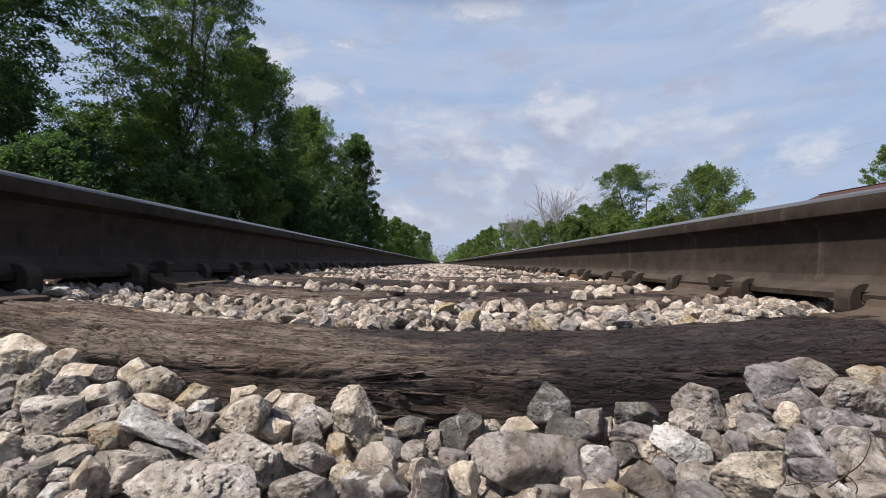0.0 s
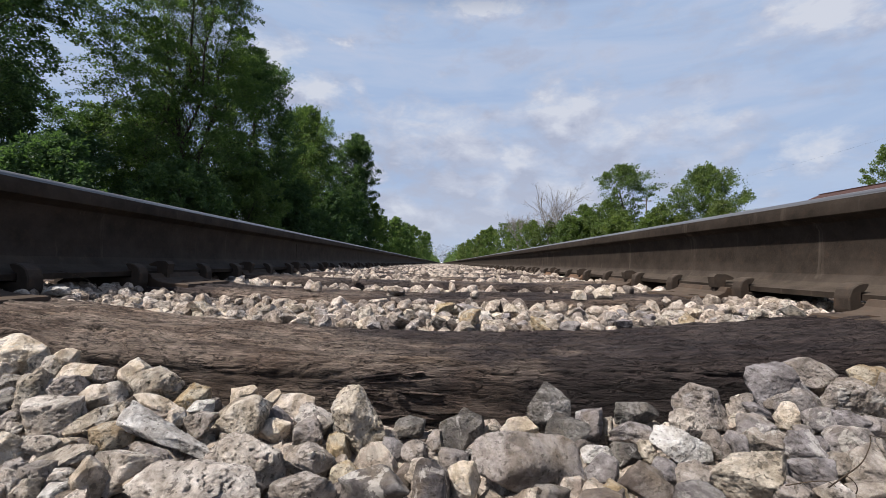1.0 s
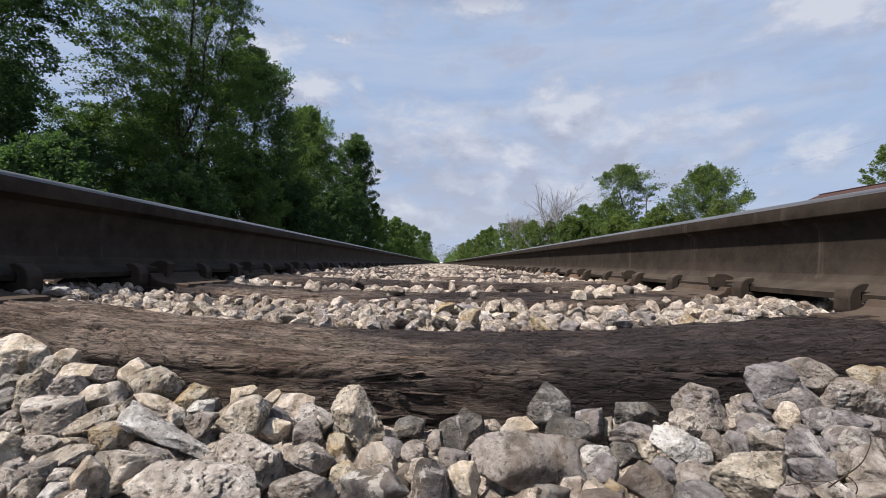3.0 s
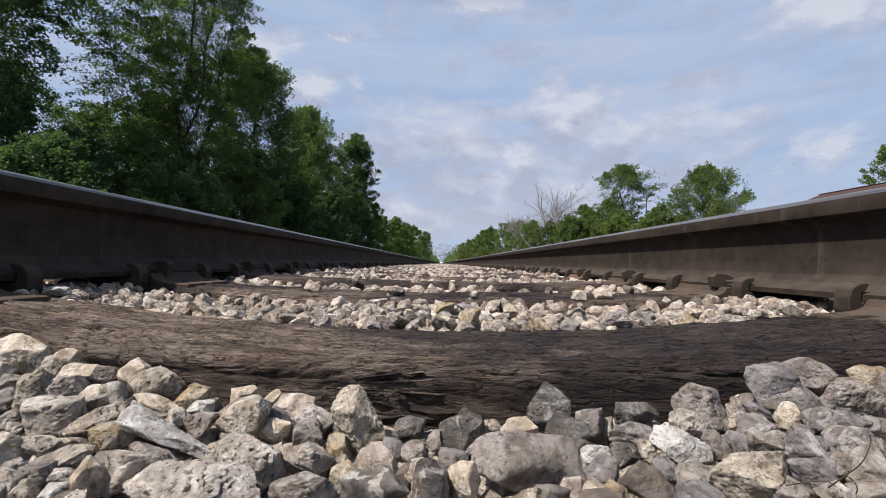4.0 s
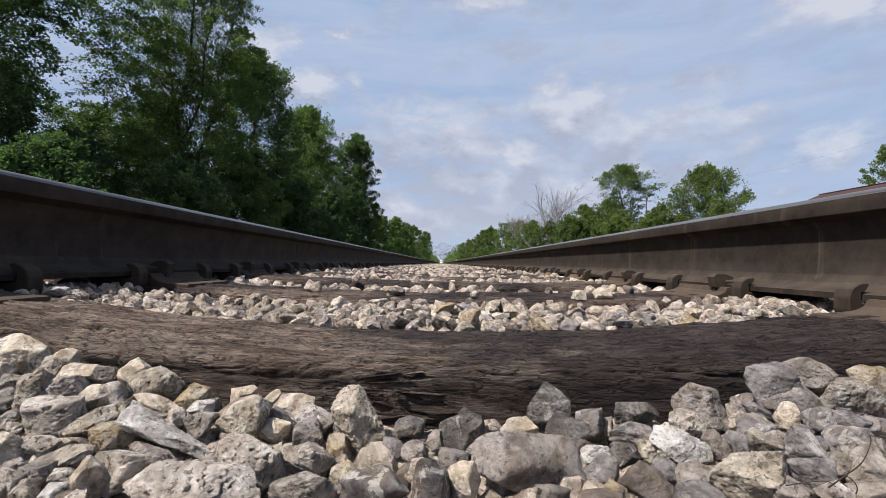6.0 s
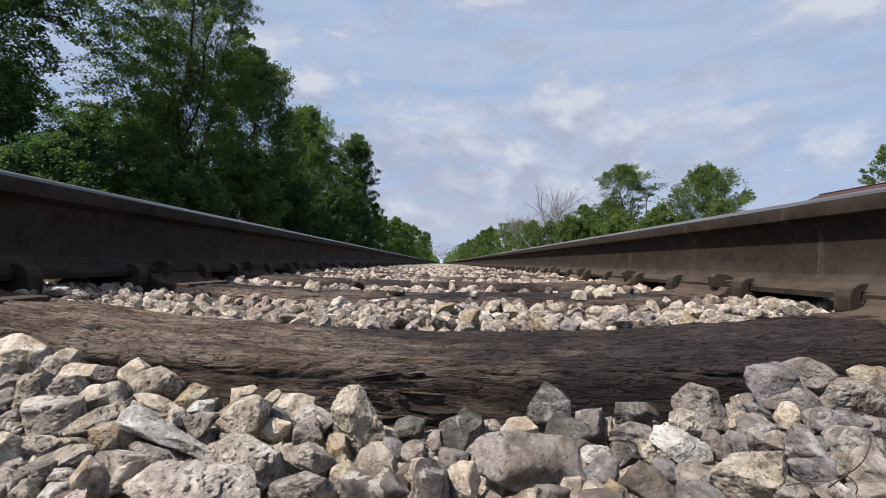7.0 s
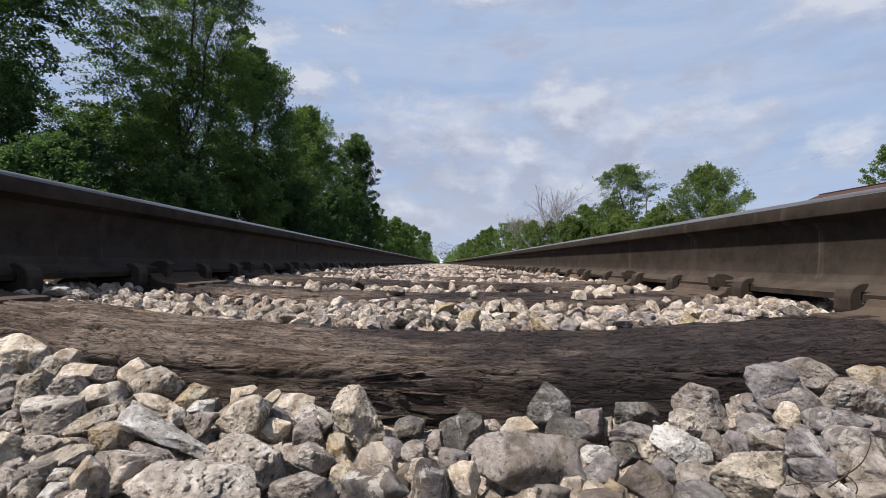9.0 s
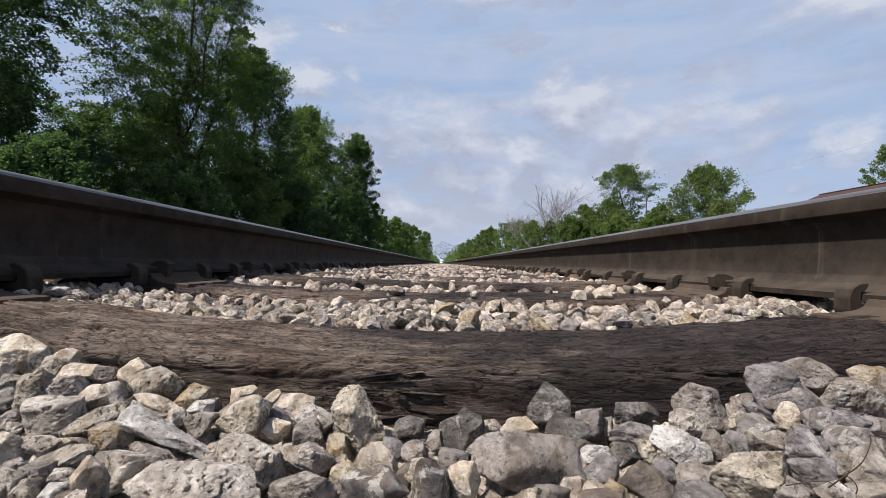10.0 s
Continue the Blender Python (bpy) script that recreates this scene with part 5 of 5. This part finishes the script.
def build_far_woods():
    rng = np.random.RandomState(71)
    c = []
    for y in np.concatenate([np.linspace(270, 900, 120), np.linspace(900, 1900, 90)]):
        for s in (-1, 1):
            for _ in range(2):
                x = s * rng.uniform(10.5, 26)
                h = rng.uniform(6, 13) if s < 0 else rng.uniform(6, 12)
                for z in np.arange(0.5, h, 2.6):
                    c.append((x + rng.normal(), y + rng.normal(), z - 0.7))
    for x in np.linspace(9, 190, 85):
        for z in (0, 5, 10, 15, 20, 24):
            c.append((x, 1950 + rng.uniform(-20, 20), z + rng.uniform(-2, 2)))
    n = len(c)
    d = rng.normal(size=(n, 3)) * 0.5 + (0, 0, 0.6)
    v, f = leaf_cloud(rng, c, d, rng.uniform(2.4, 4.4, n), np.full(n, 24), 1.2, 0.5)
    tagged(new("far_woods", mesh_of("far_woods", v, f, LEAF_MID)), "distant green woods along both sides of the line", "woods", kind="stuff")


build_far_woods()


def build_verge():
    """Rough grass and weeds outside the ballast."""
    rng = np.random.RandomState(77)
    n = 26000
    x = rng.choice((-1, 1), n) * rng.uniform(3.0, 16.0, n)
    y = rng.uniform(-6, 70, n)
    h = rng.uniform(0.08, 0.34, n)
    a = rng.uniform(0, 6.28, n)
    z = np.interp(np.abs(x), [3.0, 3.3, 4.2, 6, 12], [-0.62, -0.75, -0.85, -0.8, -0.7]) - 0.02
    w = 0.012 + 0.014 * rng.uniform(0, 1, n)
    lean = rng.normal(size=(n, 2)) * 0.4
    b = np.stack([np.cos(a) * w, np.sin(a) * w, a * 0], 1)
    p = np.stack([x, y, z], 1)
    tip = p + np.stack([lean[:, 0] * h, lean[:, 1] * h, h], 1)
    v = np.stack([p - b, p + b, tip], 1).reshape(-1, 3)
    tagged(new("verge_grass", mesh_of("verge_grass", v, np.arange(len(v)).reshape(-1, 3), LEAF_OLIVE)), "rough green grass beside the ballast shoulder", "grass", kind="stuff")


build_verge()


# ---- building, poles ----
def build_shed():
    """Long low building whose roof shows over the rail; ridge along the line."""
    shed = tagged(new("shed"), "long low building with a red-brown shingle roof", "building")
    shed.location = (22.0, 8.0, -0.80)
    part("wall", box(-3.4, 3.4, -7.0, 15.85, 0.0, 3.5), SIDING, shed)
    for s in (-1, 1):
        bm = bmesh.new()
        sec = [(0.0, 5.36), (s * 4.0, 3.55), (s * 4.0, 3.40), (0.0, 5.18)]
        rows = [[bm.verts.new((x, y, z)) for x, z in sec] for y in (-7.5, 16.3)]
        for i in range(4):
            bm.faces.new((rows[0][i], rows[0][(i + 1) % 4], rows[1][(i + 1) % 4], rows[1][i]))
        bm.faces.new(rows[0])
        bm.faces.new(list(reversed(rows[1])))
        bmesh.ops.recalc_face_normals(bm, faces=bm.faces)
        part("roof_slope", bm, ROOFING, shed)
    for y in (-6.99, 15.84):
        bm = bmesh.new()
        vs = [bm.verts.new(p) for p in ((-3.4, y - 0.01, 3.5), (3.4, y - 0.01, 3.5), (0, y - 0.01, 5.15), (-3.4, y + 0.01, 3.5), (3.4, y + 0.01, 3.5), (0, y + 0.01, 5.15))]
        for q in ((0, 1, 2), (5, 4, 3), (0, 3, 4, 1), (1, 4, 5, 2), (2, 5, 3, 0)):
            bm.faces.new([vs[i] for i in q])
        part("gable", bm, SIDING, shed)
    part("ridge_cap", box(-0.12, 0.12, -7.5, 16.3, 5.335, 5.375, bevel=0.01), ROOFING, shed)


build_shed()


def build_utility_pole(x, y, h):
    pole = tagged(new("utility_pole"), "weathered wooden utility pole with a crossarm", "utility pole")
    pole.location = (x, y, -0.75)
    v, f = tube([(0, 0, -0.2), (0, 0, h * 0.5), (0, 0, h)], [0.12, 0.11, 0.09], 10)
    ob = new("post", mesh_of("post", v, f, POLE_WOOD, True))
    ob.parent = pole
    arm = part("crossarm", box(-0.95, 0.95, 0.10, 0.22, h - 0.75, h - 0.6, bevel=0.01), POLE_WOOD, pole)
    for k in (-0.85, -0.4, 0.4, 0.85):
        bm = bmesh.new()
        bmesh.ops.create_cone(bm, cap_ends=True, segments=8, radius1=0.05, radius2=0.03, depth=0.16, matrix=Matrix.Translation((k, 0.16, h - 0.52)))
        part("insulator", bm, WHITE_PAINT, arm)


build_utility_pole(34.1, 70.0, 12.7)
build_utility_pole(45.4, 39.5, 15.2)


def build_cable(a, b, sag):
    pts = [Vector(a).lerp(Vector(b), k / 16) - Vector((0, 0, sag * 4 * (k / 16) * (1 - k / 16))) for k in range(17)]
    v, f = tube(pts, [0.0035] * 17, 5)
    tagged(new("overhead_cable", mesh_of("overhead_cable", v, f, GLASS_DARK, True)), "thin dark overhead cable between two utility poles", "cable")


build_cable((34.1, 70.16, 11.53), (45.4, 39.66, 14.03), 0.5)


def build_signal_post(x, y, h):
    post = tagged(new("track_sign"), "small white lineside sign on a post", "sign")
    post.location = (x, y, -0.72)
    part("post", box(-0.06, 0.06, -0.06, 0.06, 0, h), POLE_WOOD, post)
    part("board", box(-0.45, 0.45, -0.09, -0.062, h - 1.1, h, bevel=0.005), WHITE_PAINT, post)


build_signal_post(-4.6, 300.0, 10.5)
build_signal_post(9.2, 260.0, 4.2)


# ---- the coming train ----
def build_train():
    """Diesel locomotive, headlight lit, far down the line."""
    loco = tagged(new("locomotive"), "distant dark diesel locomotive with a lit headlight", "train")
    part("body", box(-1.45, 1.45, 2.2, 20.0, 1.2, 4.3, bevel=0.12), LOCO_PAINT, loco)
    cab = part("cab", box(-1.55, 1.55, 1.6, 4.6, 1.2, 4.6, bevel=0.15), LOCO_PAINT, loco)
    part("nose", box(-0.95, 0.95, 0.0, 1.7, 1.2, 3.2, bevel=0.18), LOCO_PAINT, loco)
    part("frame", box(-1.5, 1.5, -0.4, 20.4, 0.85, 1.25, bevel=0.05), LOCO_PAINT, loco)
    part("pilot", box(-1.45, 1.45, -0.5, -0.36, 0.2, 1.1, bevel=0.04), LOCO_PAINT, loco)
    for s in (-1, 1):
        part("windscreen", box(s * 0.75 - 0.5, s * 0.75 + 0.5, 1.55, 1.61, 3.4, 4.1, bevel=0.02), GLASS_DARK, cab)
    for y in (3.5, 16.0):
        bogie = part("bogie", box(-1.15, 1.15, y - 1.9, y + 1.9, 0.35, 0.9, bevel=0.1), LOCO_PAINT, loco)
        for dy in (-1.2, 1.2):
            for s in (-1, 1):
                bm = bmesh.new()
                bmesh.ops.create_cone(bm, cap_ends=True, segments=20, radius1=0.5, radius2=0.5, depth=0.12, matrix=Matrix.Translation((s * 0.76, y + dy, 0.5)) @ Matrix.Rotation(radians(90), 4, "Y"))
                part("wheel", bm, SPIKE_STEEL, bogie)
    for x, z in ((-0.25, 4.35), (0.25, 4.35), (-0.9, 1.5), (0.9, 1.5)):
        bm = bmesh.new()
        bmesh.ops.create_cone(bm, cap_ends=True, segments=16, radius1=0.36, radius2=0.30, depth=0.2, matrix=Matrix.Translation((x, 1.5 if z > 4 else -0.5, z)) @ Matrix.Rotation(radians(90), 4, "X"))
        part("headlight", bm, HEADLIGHT, loco, "bright white lit headlight")
    return loco


locomotive = build_train()


def build_smoke():
    puffs = []
    for k, (x, z, r) in enumerate(((2.5, 12.0, 8.0), (6.0, 18.0, 13.0), (9.0, 28.0, 17.0))):
        v, f = SPHERES[4]
        w = v * (1 + 0.6 * octaves(v * 1.6 + 7 * k, 4))[:, None] * (r, r * 0.6, r * 0.8)
        puff = tagged(new("smoke_puff", mesh_of("smoke_puff", w, f, SMOKE, True)), "thin grey diesel smoke above the distant train", "smoke", "exhaust smoke")
        puffs.append((puff, Vector((x, 14 + 9 * k, z)), r))
    return puffs


smoke = build_smoke()


# ---- clouds ----
def build_clouds():
    """A far ring of broken cloud standing round the horizon."""
    v, f, n = [], [], 72
    for z in (-60, 150, 500, 1000, 1700, 2400, 3000):
        for k in range(n):
            a = 2 * math.pi * k / n
            v.append((4200 * math.sin(a), 4200 * math.cos(a), z))
    for j in range(6):
        for k in range(n):
            f.append((j * n + k, j * n + (k + 1) % n, (j + 1) * n + (k + 1) % n, (j + 1) * n + k))
    return tagged(new("backdrop_clouds", mesh_of("backdrop_clouds", v, f, CLOUD, True)), "soft broken white and grey clouds over pale blue", "clouds", kind="structure")


clouds = build_clouds()


def motions():
    walk(locomotive, [(0.0, pose(0, 930, 0.206)), (5.0, pose(0, 880, 0.206)), (10.0, pose(0, 830, 0.206))])
    walk(clouds, [(0.0, pose(0, 0, 0)), (10.0, pose(0, -290, 0))])
    for k, (puff, at, r) in enumerate(smoke):
        a, b = at + Vector((0, 930, 0)), at + Vector((1.5, 852, 2.0 + 0.15 * k))
        walk(puff, [(0.0, pose(*a)), (5.0, pose(*a.lerp(b, 0.5), 0, 4, 8)), (10.0, pose(*b, 0, 8, 15))])
    for k, tree in enumerate(swaying):
        p = tree.location.copy()
        rows = []
        for i in range(11):
            s = math.sin(i * 1.35 + k * 1.7) + 0.5 * math.sin(i * 2.9 + k)
            rows.append((float(i), pose(p.x, p.y, p.z, 0.05 * s, 0.11 * s, 0)))
        walk(tree, rows)


motions()
